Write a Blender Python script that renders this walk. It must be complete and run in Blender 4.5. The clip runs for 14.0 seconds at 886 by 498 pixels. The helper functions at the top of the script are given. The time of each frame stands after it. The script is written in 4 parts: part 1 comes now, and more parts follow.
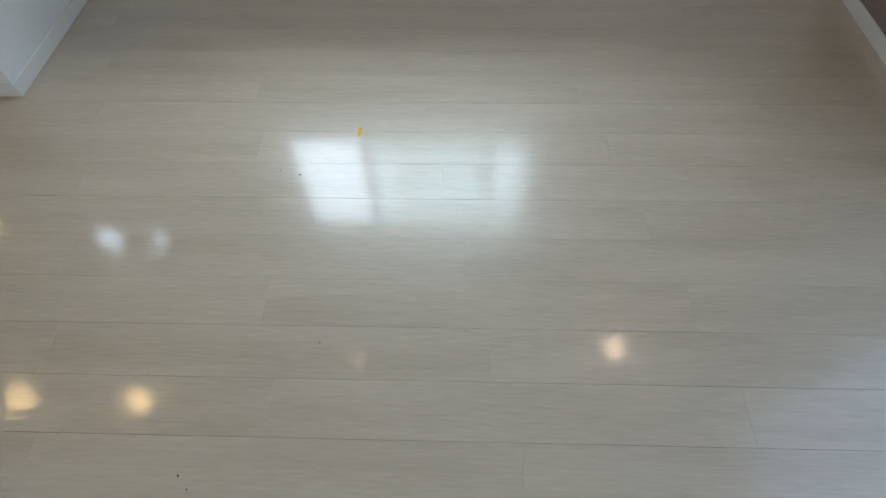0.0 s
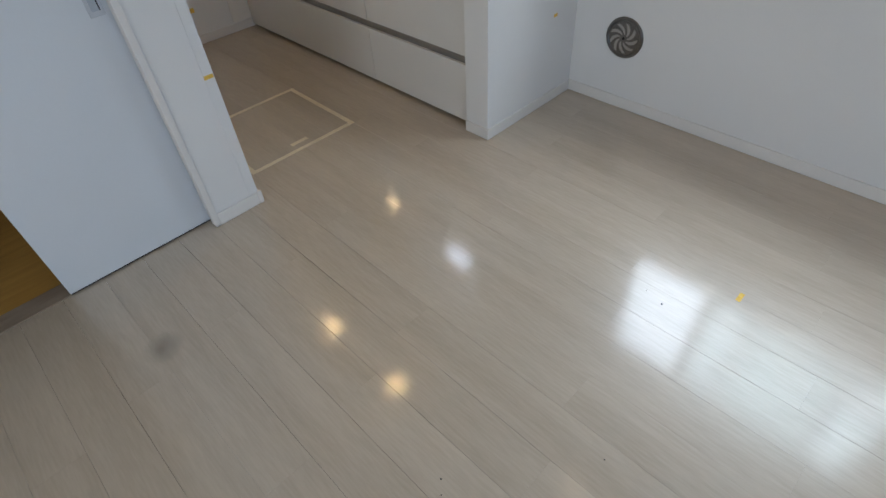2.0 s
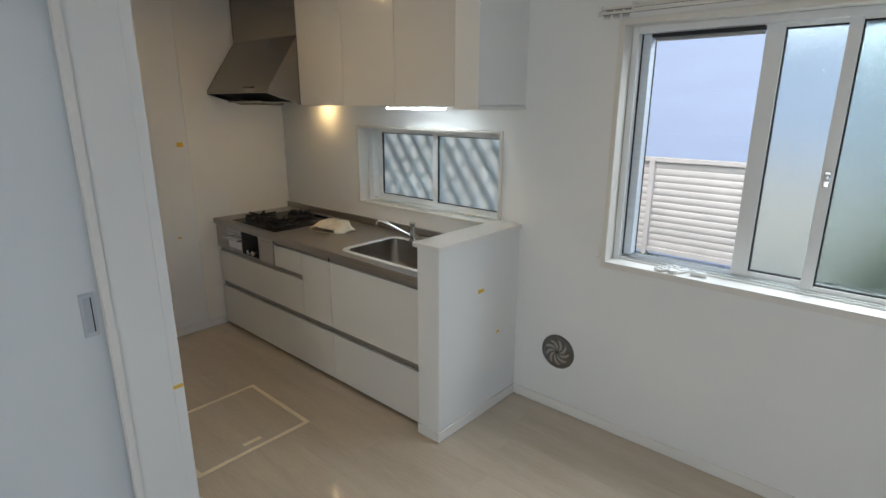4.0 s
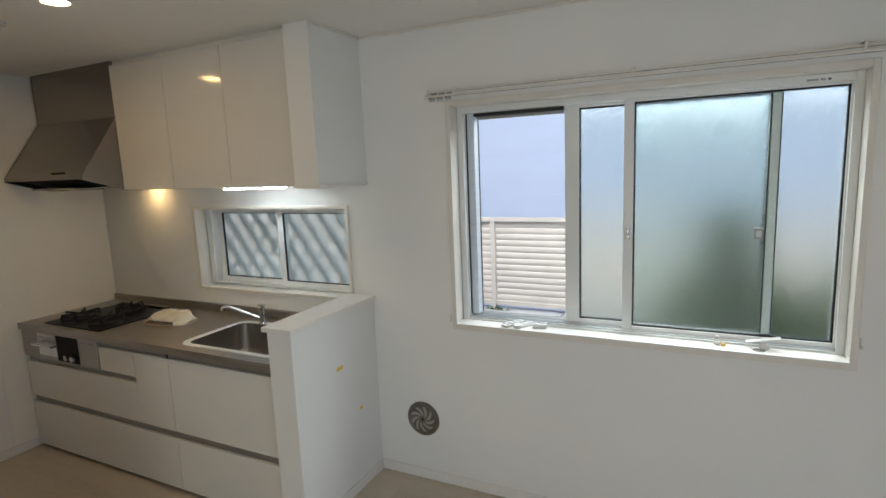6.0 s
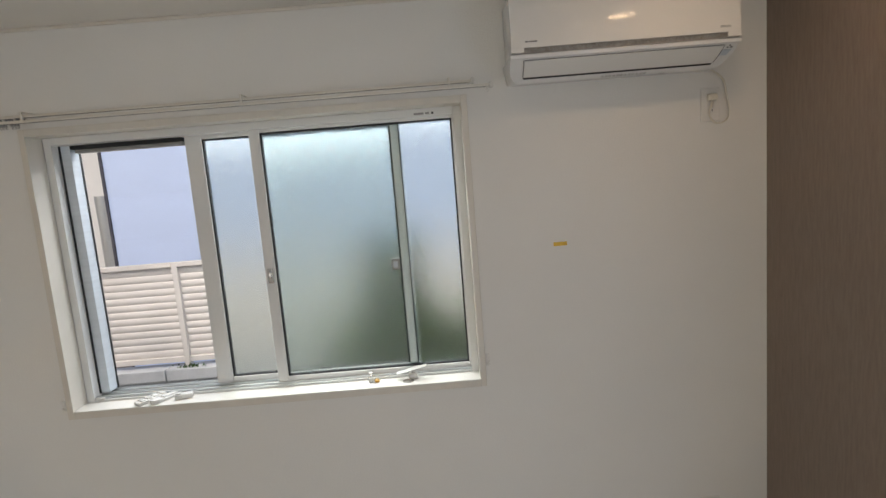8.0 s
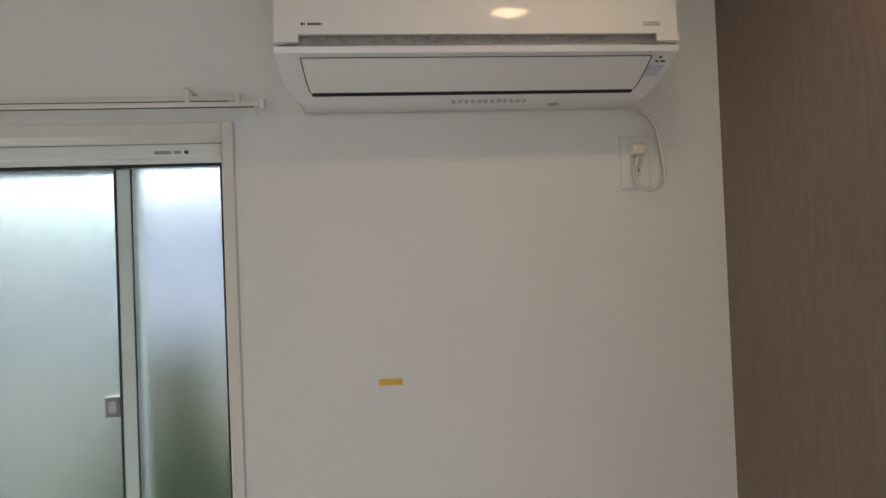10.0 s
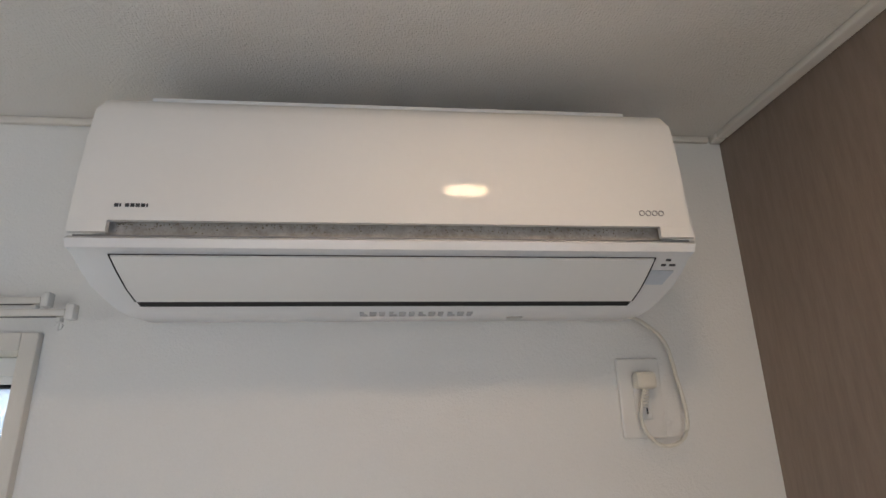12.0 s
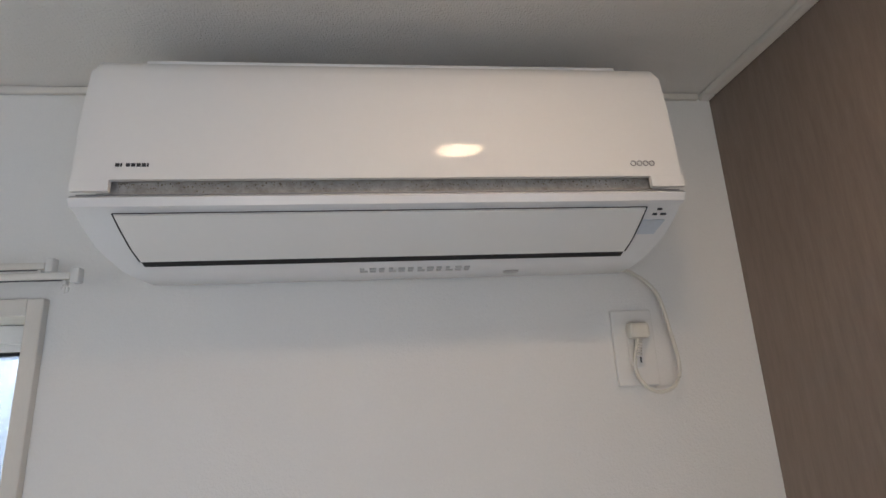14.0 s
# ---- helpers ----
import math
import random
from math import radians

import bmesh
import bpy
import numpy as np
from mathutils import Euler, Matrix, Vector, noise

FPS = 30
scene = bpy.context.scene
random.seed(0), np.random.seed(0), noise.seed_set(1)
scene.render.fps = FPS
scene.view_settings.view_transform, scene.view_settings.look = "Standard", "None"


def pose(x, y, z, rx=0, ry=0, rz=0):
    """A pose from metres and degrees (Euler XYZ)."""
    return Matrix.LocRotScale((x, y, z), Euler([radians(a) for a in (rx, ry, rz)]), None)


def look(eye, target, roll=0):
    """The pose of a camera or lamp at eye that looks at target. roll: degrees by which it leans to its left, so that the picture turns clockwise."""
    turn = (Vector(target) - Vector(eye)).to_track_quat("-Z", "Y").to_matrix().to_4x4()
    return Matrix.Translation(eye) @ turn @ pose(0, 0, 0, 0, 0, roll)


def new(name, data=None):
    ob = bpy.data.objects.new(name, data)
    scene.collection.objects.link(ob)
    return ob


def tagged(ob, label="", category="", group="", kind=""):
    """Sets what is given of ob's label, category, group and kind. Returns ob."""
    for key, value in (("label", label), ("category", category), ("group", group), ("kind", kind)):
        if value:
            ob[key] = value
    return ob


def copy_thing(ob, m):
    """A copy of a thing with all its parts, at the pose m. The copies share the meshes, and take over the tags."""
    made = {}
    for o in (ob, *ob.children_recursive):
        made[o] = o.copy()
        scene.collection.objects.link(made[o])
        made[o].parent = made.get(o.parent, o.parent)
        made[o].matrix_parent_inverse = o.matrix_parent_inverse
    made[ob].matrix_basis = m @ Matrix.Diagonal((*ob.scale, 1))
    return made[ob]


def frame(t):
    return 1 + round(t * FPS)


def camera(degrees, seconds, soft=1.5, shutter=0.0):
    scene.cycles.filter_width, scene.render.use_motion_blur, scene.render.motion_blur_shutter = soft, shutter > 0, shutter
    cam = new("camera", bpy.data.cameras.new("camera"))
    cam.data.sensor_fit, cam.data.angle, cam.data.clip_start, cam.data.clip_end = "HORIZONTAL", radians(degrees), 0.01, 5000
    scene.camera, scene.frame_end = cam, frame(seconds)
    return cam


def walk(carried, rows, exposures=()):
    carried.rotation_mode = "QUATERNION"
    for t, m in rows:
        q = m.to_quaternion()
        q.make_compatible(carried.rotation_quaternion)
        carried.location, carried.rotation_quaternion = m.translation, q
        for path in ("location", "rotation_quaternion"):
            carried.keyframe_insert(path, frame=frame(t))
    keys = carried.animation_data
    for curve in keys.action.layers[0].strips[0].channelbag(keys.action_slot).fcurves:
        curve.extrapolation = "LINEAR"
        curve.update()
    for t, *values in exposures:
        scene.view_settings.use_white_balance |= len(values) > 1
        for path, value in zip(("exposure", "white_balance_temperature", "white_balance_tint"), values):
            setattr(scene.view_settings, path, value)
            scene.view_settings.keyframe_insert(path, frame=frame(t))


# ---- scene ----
# Camera and its walk
cam = camera(79.8, 14.0)
PATH = [
    (0, (0.305, 0.207, 1.35), (0.248, 1.3, -0.324), -1.8),
    (0.5, (0.2, 0.188, 1.358), (-0.137, 1.166, -0.354), -3.5),
    (1, (0.105, 0.152, 1.408), (-0.446, 0.995, -0.32), -4.3),
    (1.5, (0.1, 0.088, 1.404), (-0.73, 0.959, -0.194), -5.4),
    (2, (0.118, 0.067, 1.453), (-0.944, 1.029, 0.058), -4.3),
    (2.5, (0.117, 0.041, 1.528), (-1.073, 1.148, 0.362), -2.1),
    (3, (0.135, 0.03, 1.583), (-1.147, 1.258, 0.662), -1.2),
    (3.2, (0.156, 0.019, 1.608), (-1.15, 1.292, 0.788), -1.1),
    (5.5, (0.232, 0.01, 1.703), (-0.79, 1.703, 1.407), -1.4),
    (6, (0.249, 0.03, 1.719), (-0.619, 1.806, 1.415), -2.3),
    (6.5, (0.25, 0.036, 1.712), (-0.477, 1.876, 1.42), -3.0),
    (7, (0.321, 0.099, 1.717), (-0.203, 2.008, 1.431), -4.1),
    (7.5, (0.499, 0.229, 1.698), (0.287, 2.202, 1.442), -4.8),
    (8, (0.664, 0.382, 1.726), (0.671, 2.365, 1.468), -4.6),
    (8.5, (0.774, 0.566, 1.708), (0.952, 2.542, 1.454), -4.2),
    (8.7, (0.829, 0.681, 1.705), (1.059, 2.653, 1.465), -4.0),
    (10.8, (1.249, 1.444, 1.774), (1.391, 3.423, 2.027), -1.4),
    (11, (1.254, 1.493, 1.823), (1.427, 3.461, 2.135), -1.5),
    (11.5, (1.295, 1.559, 1.878), (1.494, 3.483, 2.386), -1.2),
    (12, (1.327, 1.585, 1.915), (1.517, 3.489, 2.495), -1.2),
    (12.5, (1.335, 1.583, 1.916), (1.512, 3.479, 2.53), -1.5),
    (13, (1.33, 1.589, 1.912), (1.489, 3.485, 2.526), -2.1),
    (13.5, (1.326, 1.592, 1.912), (1.472, 3.493, 2.515), -2.3),
    (14, (1.321, 1.579, 1.877), (1.532, 3.502, 2.384), -2.8),
]
EXPOSURES = [(0.0, -0.02, 5650, 2), (1.0, 0.0, 5620, 3), (2.0, 0.03, 5750, 7), (3.0, 0.0, 6000, 6), (5.5, -0.03, 6250, 4), (6.5, 0.05, 6550, 6), (7.0, 0.12, 6700, 7), (7.5, -0.08, 6900, 9), (8.0, -0.10, 6800, 9), (8.5, -0.06, 6700, 9),
             (11.0, 0.05, 6600, 8), (11.5, 0.17, 6700, 8), (12.0, 0.32, 6250, 10), (14.0, 0.34, 6000, 10)]
walk(cam, [(t, look(eye, target, roll)) for t, eye, target, roll in PATH], EXPOSURES)

# World, sun and the large daylight
world = bpy.data.worlds.new("sky")
scene.world = world
world.use_nodes = True
wn = world.node_tree.nodes
sky = wn.new("ShaderNodeTexSky")
sky.sky_type, sky.sun_disc = "NISHITA", False
sky.air_density, sky.dust_density = 1.0, 5.0
sky.sun_elevation, sky.sun_rotation = radians(52), radians(200)
wn["Background"].inputs["Strength"].default_value = 0.14
world.node_tree.links.new(sky.outputs[0], wn["Background"].inputs["Color"])

sun_data = bpy.data.lights.new("sun", "SUN")
sun_data.energy, sun_data.angle, sun_data.color = 1.0, radians(25), (1.0, 0.97, 0.93)
sun = new("sun", sun_data)
sun.matrix_world = look((-4, -10, 14), (0, 0, 0))

# Sky light that comes in through the tall balcony window
day_data = bpy.data.lights.new("balcony_daylight", "AREA")
day_data.shape, day_data.size, day_data.size_y = "RECTANGLE", 2.2, 1.8
day_data.energy, day_data.color = 13, (0.54, 0.71, 1.0)
day = new("balcony_daylight", day_data)
day.matrix_world = look((2.0, 0.0, 1.0), (0.0, 0.0, 0.95))

# Fill lamp in an unseen south window, added to brighten the north side
south_fill_data = bpy.data.lights.new("south_fill", "AREA")
south_fill_data.shape, south_fill_data.size, south_fill_data.size_y = "RECTANGLE", 1.6, 1.85
south_fill_data.energy, south_fill_data.color = 24, (1.0, 0.98, 0.94)
south_fill_lamp = new("south_fill", south_fill_data)
south_fill_lamp.matrix_world = look((0.275, -2.46, 1.0), (0.275, 0.0, 1.0))

# Sky light that falls between the houses onto the north window
gap_data = bpy.data.lights.new("gap_daylight", "AREA")
gap_data.shape, gap_data.size, gap_data.size_y = "RECTANGLE", 2.6, 1.1
gap_data.energy, gap_data.color = 86, (0.92, 0.96, 1.0)
gap = new("gap_daylight", gap_data)
gap.matrix_world = look((0.0, 3.45, 2.72), (0.0, 1.6, 0.9))

DOWNLIGHT, KITCHENLIGHT, DIMLIGHT, HOODLIGHT, STRIPLIGHT = 55.0, 88.0, 9.0, 60.0, 30.0

# ---- materials ----
W, E, CEIL = 2.44, 1.946, 2.40


def surface(name, colour, rough, metal=0.0, vary=0.06, size=3.0, grain=(1, 1, 1), fine=120.0, bump=0.05, depth=0.001,
            coat=0.0, rough_vary=0.08, second=None, per_object=0.0, detail=6.0, fine_share=0.28):
    """A principled surface with two scales of colour variation, uneven gloss and fine relief, in metres."""
    m = bpy.data.materials.new(name)
    m.use_nodes = True
    n, l = m.node_tree.nodes, m.node_tree.links
    p = n["Principled BSDF"]
    p.inputs["Metallic"].default_value = metal
    p.inputs["Coat Weight"].default_value = coat
    p.inputs["Coat Roughness"].default_value = 0.08
    tc, mp = n.new("ShaderNodeTexCoord"), n.new("ShaderNodeMapping")
    mp.inputs["Scale"].default_value = grain
    l.new(tc.outputs["Object"], mp.inputs["Vector"])
    src = mp.outputs["Vector"]
    if per_object:
        info, add = n.new("ShaderNodeObjectInfo"), n.new("ShaderNodeVectorMath")
        mul = n.new("ShaderNodeMath")
        mul.operation = "MULTIPLY"
        mul.inputs[1].default_value = 37.0
        l.new(info.outputs["Random"], mul.inputs[0])
        l.new(src, add.inputs[0])
        l.new(mul.outputs[0], add.inputs[1])
        src = add.outputs[0]
    big, small = n.new("ShaderNodeTexNoise"), n.new("ShaderNodeTexNoise")
    big.inputs["Scale"].default_value, big.inputs["Detail"].default_value = size, detail
    small.inputs["Scale"].default_value, small.inputs["Detail"].default_value = fine, 3.0
    l.new(src, big.inputs["Vector"])
    l.new(src, small.inputs["Vector"])
    mix, ramp = n.new("ShaderNodeMath"), n.new("ShaderNodeValToRGB")
    mix.operation, mix.inputs[1].default_value = "MULTIPLY_ADD", 1 - fine_share
    half = n.new("ShaderNodeMath")
    half.operation, half.inputs[1].default_value = "MULTIPLY", fine_share
    l.new(small.outputs[0], half.inputs[0])
    l.new(big.outputs[0], mix.inputs[0])
    l.new(half.outputs[0], mix.inputs[2])
    a, b = ramp.color_ramp.elements
    a.position, b.position = 0.32, 0.68
    dark = second or tuple(c * (1 - 2 * vary) for c in colour)
    light = colour if second else tuple(min(1, c * (1 + vary)) for c in colour)
    a.color, b.color = (*dark, 1), (*light, 1)
    l.new(mix.outputs[0], ramp.inputs[0])
    col = ramp.outputs[0]
    if per_object:
        hsv, ma = n.new("ShaderNodeHueSaturation"), n.new("ShaderNodeMapRange")
        ma.inputs["To Min"].default_value, ma.inputs["To Max"].default_value = 1 - per_object, 1 + per_object
        l.new(info.outputs["Random"], ma.inputs["Value"])
        l.new(ma.outputs[0], hsv.inputs["Value"])
        l.new(col, hsv.inputs["Color"])
        col = hsv.outputs[0]
    l.new(col, p.inputs["Base Color"])
    rr = n.new("ShaderNodeMapRange")
    rr.inputs["To Min"].default_value, rr.inputs["To Max"].default_value = max(0.02, rough - rough_vary), min(1, rough + rough_vary)
    l.new(big.outputs[0], rr.inputs["Value"])
    l.new(rr.outputs[0], p.inputs["Roughness"])
    if bump:
        bp = n.new("ShaderNodeBump")
        bp.inputs["Strength"].default_value, bp.inputs["Distance"].default_value = bump, depth
        l.new(small.outputs[0], bp.inputs["Height"])
        l.new(bp.outputs[0], p.inputs["Normal"])
    return m


def cloth_paper(name, colour, scale=(420, 160, 420), bump=0.25, relief=0.0012):
    """Vinyl wallpaper with a woven relief."""
    m = surface(name, colour, 0.72, vary=0.018, size=1.3, fine=260, bump=0, rough_vary=0.06)
    n, l = m.node_tree.nodes, m.node_tree.links
    tc = n.new("ShaderNodeTexCoord")
    hs = []
    for k, sc in enumerate((scale, (scale[1], scale[0], scale[1]))):
        mp, t = n.new("ShaderNodeMapping"), n.new("ShaderNodeTexNoise")
        mp.inputs["Scale"].default_value = sc
        t.inputs["Scale"].default_value, t.inputs["Detail"].default_value = 1.0, 2.0
        l.new(tc.outputs["Object"], mp.inputs["Vector"])
        l.new(mp.outputs[0], t.inputs["Vector"])
        hs.append(t)
    add, bp = n.new("ShaderNodeMath"), n.new("ShaderNodeBump")
    l.new(hs[0].outputs[0], add.inputs[0])
    l.new(hs[1].outputs[0], add.inputs[1])
    bp.inputs["Strength"].default_value, bp.inputs["Distance"].default_value = bump, relief
    l.new(add.outputs[0], bp.inputs["Height"])
    l.new(bp.outputs[0], n["Principled BSDF"].inputs["Normal"])
    return m


def glow(name, colour, strength):
    m = bpy.data.materials.new(name)
    m.use_nodes = True
    p = m.node_tree.nodes["Principled BSDF"]
    p.inputs["Base Color"].default_value = (0.8, 0.8, 0.8, 1)
    p.inputs["Emission Color"].default_value = (*colour, 1)
    p.inputs["Emission Strength"].default_value = strength
    return m


def glass(name, colour, rough, bump=0.0, scale=90.0, ior=1.45):
    m = bpy.data.materials.new(name)
    m.use_nodes = True
    n, l = m.node_tree.nodes, m.node_tree.links
    p = n["Principled BSDF"]
    p.inputs["Base Color"].default_value = (*colour, 1)
    p.inputs["Roughness"].default_value = rough
    p.inputs["IOR"].default_value = ior
    p.inputs["Transmission Weight"].default_value = 1.0
    if bump:
        tc, t, bp = n.new("ShaderNodeTexCoord"), n.new("ShaderNodeTexNoise"), n.new("ShaderNodeBump")
        t.inputs["Scale"].default_value, t.inputs["Detail"].default_value = scale, 2.0
        bp.inputs["Strength"].default_value, bp.inputs["Distance"].default_value = bump, 0.004
        l.new(tc.outputs["Object"], t.inputs["Vector"])
        l.new(t.outputs[0], bp.inputs["Height"])
        l.new(bp.outputs[0], p.inputs["Normal"])
    return m


WALLPAPER = cloth_paper("white wallpaper", (0.795, 0.788, 0.762), bump=0.55)
CEILING_PAPER = cloth_paper("ceiling paper", (0.83, 0.805, 0.76), (430, 150, 430), 1.0, 0.0021)
ACCENT = surface("brown woodgrain wallpaper", (0.275, 0.215, 0.178), 0.62, size=3.0, grain=(30, 30, 4.0), fine=14, bump=0.3, depth=0.001,
                 second=(0.215, 0.167, 0.137))
OAK = surface("whitewashed oak flooring", (0.568, 0.484, 0.374), 0.34, size=2.4, grain=(0.55, 5, 1), fine=26, bump=0.04, depth=0.0005,
              second=(0.450, 0.374, 0.279), per_object=0.005, fine_share=0.42, rough_vary=0.08, detail=5, coat=1.0)
OAK.node_tree.nodes["Principled BSDF"].inputs["Specular IOR Level"].default_value = 0.6
OAK.node_tree.nodes["Principled BSDF"].inputs["Coat Roughness"].default_value = 0.12
JOINT = surface("dark floor joint", (0.42, 0.38, 0.31), 0.7)
TRIM = surface("white painted trim", (0.79, 0.765, 0.72), 0.38, vary=0.02, fine=60, bump=0.03)
CASING = surface("cream window casing", (0.725, 0.69, 0.625), 0.42, vary=0.03, grain=(6, 6, 1), bump=0.02)
VINYL = surface("white window vinyl", (0.77, 0.775, 0.765), 0.33, vary=0.02, bump=0.02)
ALU = surface("silver aluminium", (0.62, 0.64, 0.65), 0.35, metal=0.85, vary=0.03, grain=(1, 1, 40), bump=0.02)
TRACK_ALU = surface("bluish anodised channel", (0.66, 0.72, 0.78), 0.4, metal=0.0, vary=0.04, grain=(1, 1, 30), bump=0.02)
GASKET = surface("black rubber gasket", (0.016, 0.018, 0.02), 0.55)
DOOR_WHITE = surface("white door laminate", (0.715, 0.745, 0.765), 0.38, vary=0.012, bump=0.0, rough_vary=0.02)
GLOSS_WHITE = surface("glossy white cabinet", (0.70, 0.68, 0.64), 0.10, vary=0.012, bump=0.0, coat=0.6, rough_vary=0.03)
BASE_WHITE = surface("white cabinet front", (0.725, 0.705, 0.66), 0.36, vary=0.012, bump=0.0, rough_vary=0.01)
CARCASS = surface("grey cabinet carcass", (0.30, 0.29, 0.275), 0.6)
RAIL_CREAM = surface("cream rail enamel", (0.72, 0.69, 0.63), 0.4, vary=0.02, bump=0)
RAIL_ALU = surface("brushed handle rail", (0.40, 0.38, 0.35), 0.36, metal=0.7, grain=(1, 30, 30), bump=0.03)
STEEL = surface("hairline stainless steel", (0.42, 0.388, 0.355), 0.34, metal=0.92, vary=0.08, size=2.5, grain=(1.5, 40, 40), fine=40, bump=0.05)
# Darker copy of the sink steel: shade inside the basin put into colour
SHADED_STEEL = surface("shaded basin steel", (0.36, 0.335, 0.31), 0.30, metal=0.95, vary=0.08, bump=0.03)
# Paler copy: the window's reflection on the sink lip put into colour
SHEEN_STEEL = surface("satin steel with painted sheen", (0.86, 0.86, 0.85), 0.42, metal=0.6, vary=0.04, bump=0.02)
SINK_STEEL = surface("sink stainless steel", (0.60, 0.58, 0.56), 0.24, metal=1.0, vary=0.06, bump=0.03)
HOOD_STEEL = surface("brown stainless hood", (0.31, 0.285, 0.25), 0.22, metal=0.95, vary=0.02, size=1.5, grain=(2, 12, 12), fine=60, bump=0.02)
CHROME = surface("chrome", (0.82, 0.83, 0.84), 0.07, metal=1.0, vary=0.02, bump=0, rough_vary=0.02)
VENT_METAL = surface("dull nickel vent", (0.20, 0.185, 0.165), 0.30, metal=0.9, vary=0.12, size=20, bump=0.04)
GRILL_STEEL = surface("dark grill steel", (0.48, 0.46, 0.44), 0.32, metal=0.9, vary=0.05, bump=0.02)
BLACK = surface("black enamel", (0.010, 0.009, 0.009), 0.28, vary=0.2, bump=0.02)
BLACK.node_tree.nodes["Principled BSDF"].inputs["Specular IOR Level"].default_value = 0.08
IRON = surface("black cast iron", (0.012, 0.012, 0.012), 0.7, vary=0.25, bump=0.3)
DARK = surface("dark cavity", (0.02, 0.02, 0.02), 0.8)
KPANEL = surface("glossy kitchen panel", (0.84, 0.81, 0.74), 0.14, vary=0.012, bump=0.0, rough_vary=0.03)
AC_WHITE = surface("white appliance plastic", (0.80, 0.79, 0.765), 0.045, vary=0.012, bump=0, rough_vary=0.02)
AC_BODY = surface("white appliance body", (0.78, 0.785, 0.79), 0.25, vary=0.015, bump=0.02, rough_vary=0.04)
AC_DUST = surface("dusty grey intake", (0.50, 0.48, 0.45), 0.8, size=70, fine=300, bump=0.5, depth=0.002, second=(0.30, 0.27, 0.235))
AC_WHITE.node_tree.nodes["Principled BSDF"].inputs["Specular IOR Level"].default_value = 0.16
MOULD = surface("mould", (0.25, 0.20, 0.14), 0.9, vary=0.3, size=90)
SENSOR = surface("grey sensor window", (0.50, 0.54, 0.58), 0.25)
PALE_SENSOR = surface("pale sensor window", (0.60, 0.66, 0.73), 0.25)
FAINT_INK = surface("faint grey print", (0.47, 0.47, 0.46), 0.5)
INK = surface("dark print", (0.03, 0.03, 0.035), 0.5)
EMBLEM = surface("pale grey print", (0.28, 0.28, 0.28), 0.5)
INK_GREY = surface("grey print", (0.33, 0.33, 0.33), 0.5)
SEAL = surface("grey-green seal", (0.20, 0.24, 0.235), 0.5)
CORD = surface("ivory cord", (0.70, 0.67, 0.59), 0.42, vary=0.03)
PLATE = surface("white switch plate", (0.76, 0.75, 0.72), 0.28, vary=0.015)
TAPE = surface("yellow masking tape", (0.80, 0.52, 0.07), 0.6, vary=0.12, size=40)
HATCH = surface("pale hatch edging", (0.80, 0.71, 0.53), 0.4, vary=0.08, size=8)
CLOTH = surface("beige cloth", (0.80, 0.74, 0.62), 0.9, vary=0.15, size=9, fine=300, bump=0.4, second=(0.60, 0.47, 0.30))
FROST = glass("frosted glass", (0.765, 0.838, 0.812), 0.18, 0.42, 420)
FROST_K = glass("patterned kitchen glass", (0.86, 0.96, 0.985), 0.20, 0.3, 160)
CLEAR = glass("clear glass", (1, 1, 1), 0.0)
NEIGHBOUR = surface("pale blue siding", (0.56, 0.67, 0.92), 0.8, vary=0.02, size=1.5, fine=30, grain=(1, 1, 3), bump=0.15, depth=0.004)
NEIGHBOUR_TRIM = surface("white house wall", (0.72, 0.72, 0.72), 0.7, vary=0.03)
FENCE = surface("beige fence slat", (0.70, 0.655, 0.63), 0.5, vary=0.05, size=5)
CONCRETE = surface("pale concrete", (0.52, 0.53, 0.55), 0.85, vary=0.10, size=4, bump=0.3, depth=0.004)
SOIL = surface("gravel ground", (0.24, 0.22, 0.20), 0.95, vary=0.3, size=6, bump=0.6, depth=0.02)
LEAF = surface("green leaf", (0.06, 0.13, 0.022), 0.5, vary=0.3, size=9)
BARK = surface("bark", (0.16, 0.12, 0.09), 0.9, vary=0.2, size=12, bump=0.5)
AMBER = surface("amber wood floor", (0.66, 0.40, 0.11), 0.4, size=3, grain=(12, 1, 1), second=(0.52, 0.29, 0.07))
AMBER_WALL = surface("ochre sand wall", (0.66, 0.44, 0.16), 0.8, vary=0.08, size=6)
DOWN_GLOW = glow("downlight lamp", (1.0, 0.67, 0.41), DOWNLIGHT)
KITCHEN_GLOW = glow("kitchen downlight lamp", (1.0, 0.62, 0.25), KITCHENLIGHT)
DIM_GLOW = glow("dim downlight lamp", (1.0, 0.66, 0.36), DIMLIGHT)
HOOD_GLOW = glow("hood lamp", (1.0, 0.66, 0.30), HOODLIGHT)
STRIP_GLOW = glow("strip lamp", (0.88, 0.95, 1.0), STRIPLIGHT)


# ---- mesh helpers ----
def finish(name, bm, material, parent=None, label="", smooth=35):
    bmesh.ops.recalc_face_normals(bm, faces=bm.faces)
    me = bpy.data.meshes.new(name)
    bm.to_mesh(me)
    bm.free()
    me.materials.append(material)
    if smooth:
        me.set_sharp_from_angle(angle=radians(smooth))
        ends = [v.co for v in me.vertices]
        for f in me.polygons:
            ring = list(f.vertices)
            short = min((ends[a] - ends[b]).length for a, b in zip(ring, ring[1:] + ring[:1]))
            f.use_smooth = smooth >= 40 or (short < 0.012 and len(ring) == 4)
    ob = new(name, me)
    if parent:
        ob.parent = parent
        if parent.parent is None:
            ob.matrix_parent_inverse = Matrix.Translation(-parent.location)
    if label:
        ob["label"] = label
    return ob


def part(name, bm, material, parent, label="", smooth=35):
    return finish(name, bm, material, parent, label, smooth)


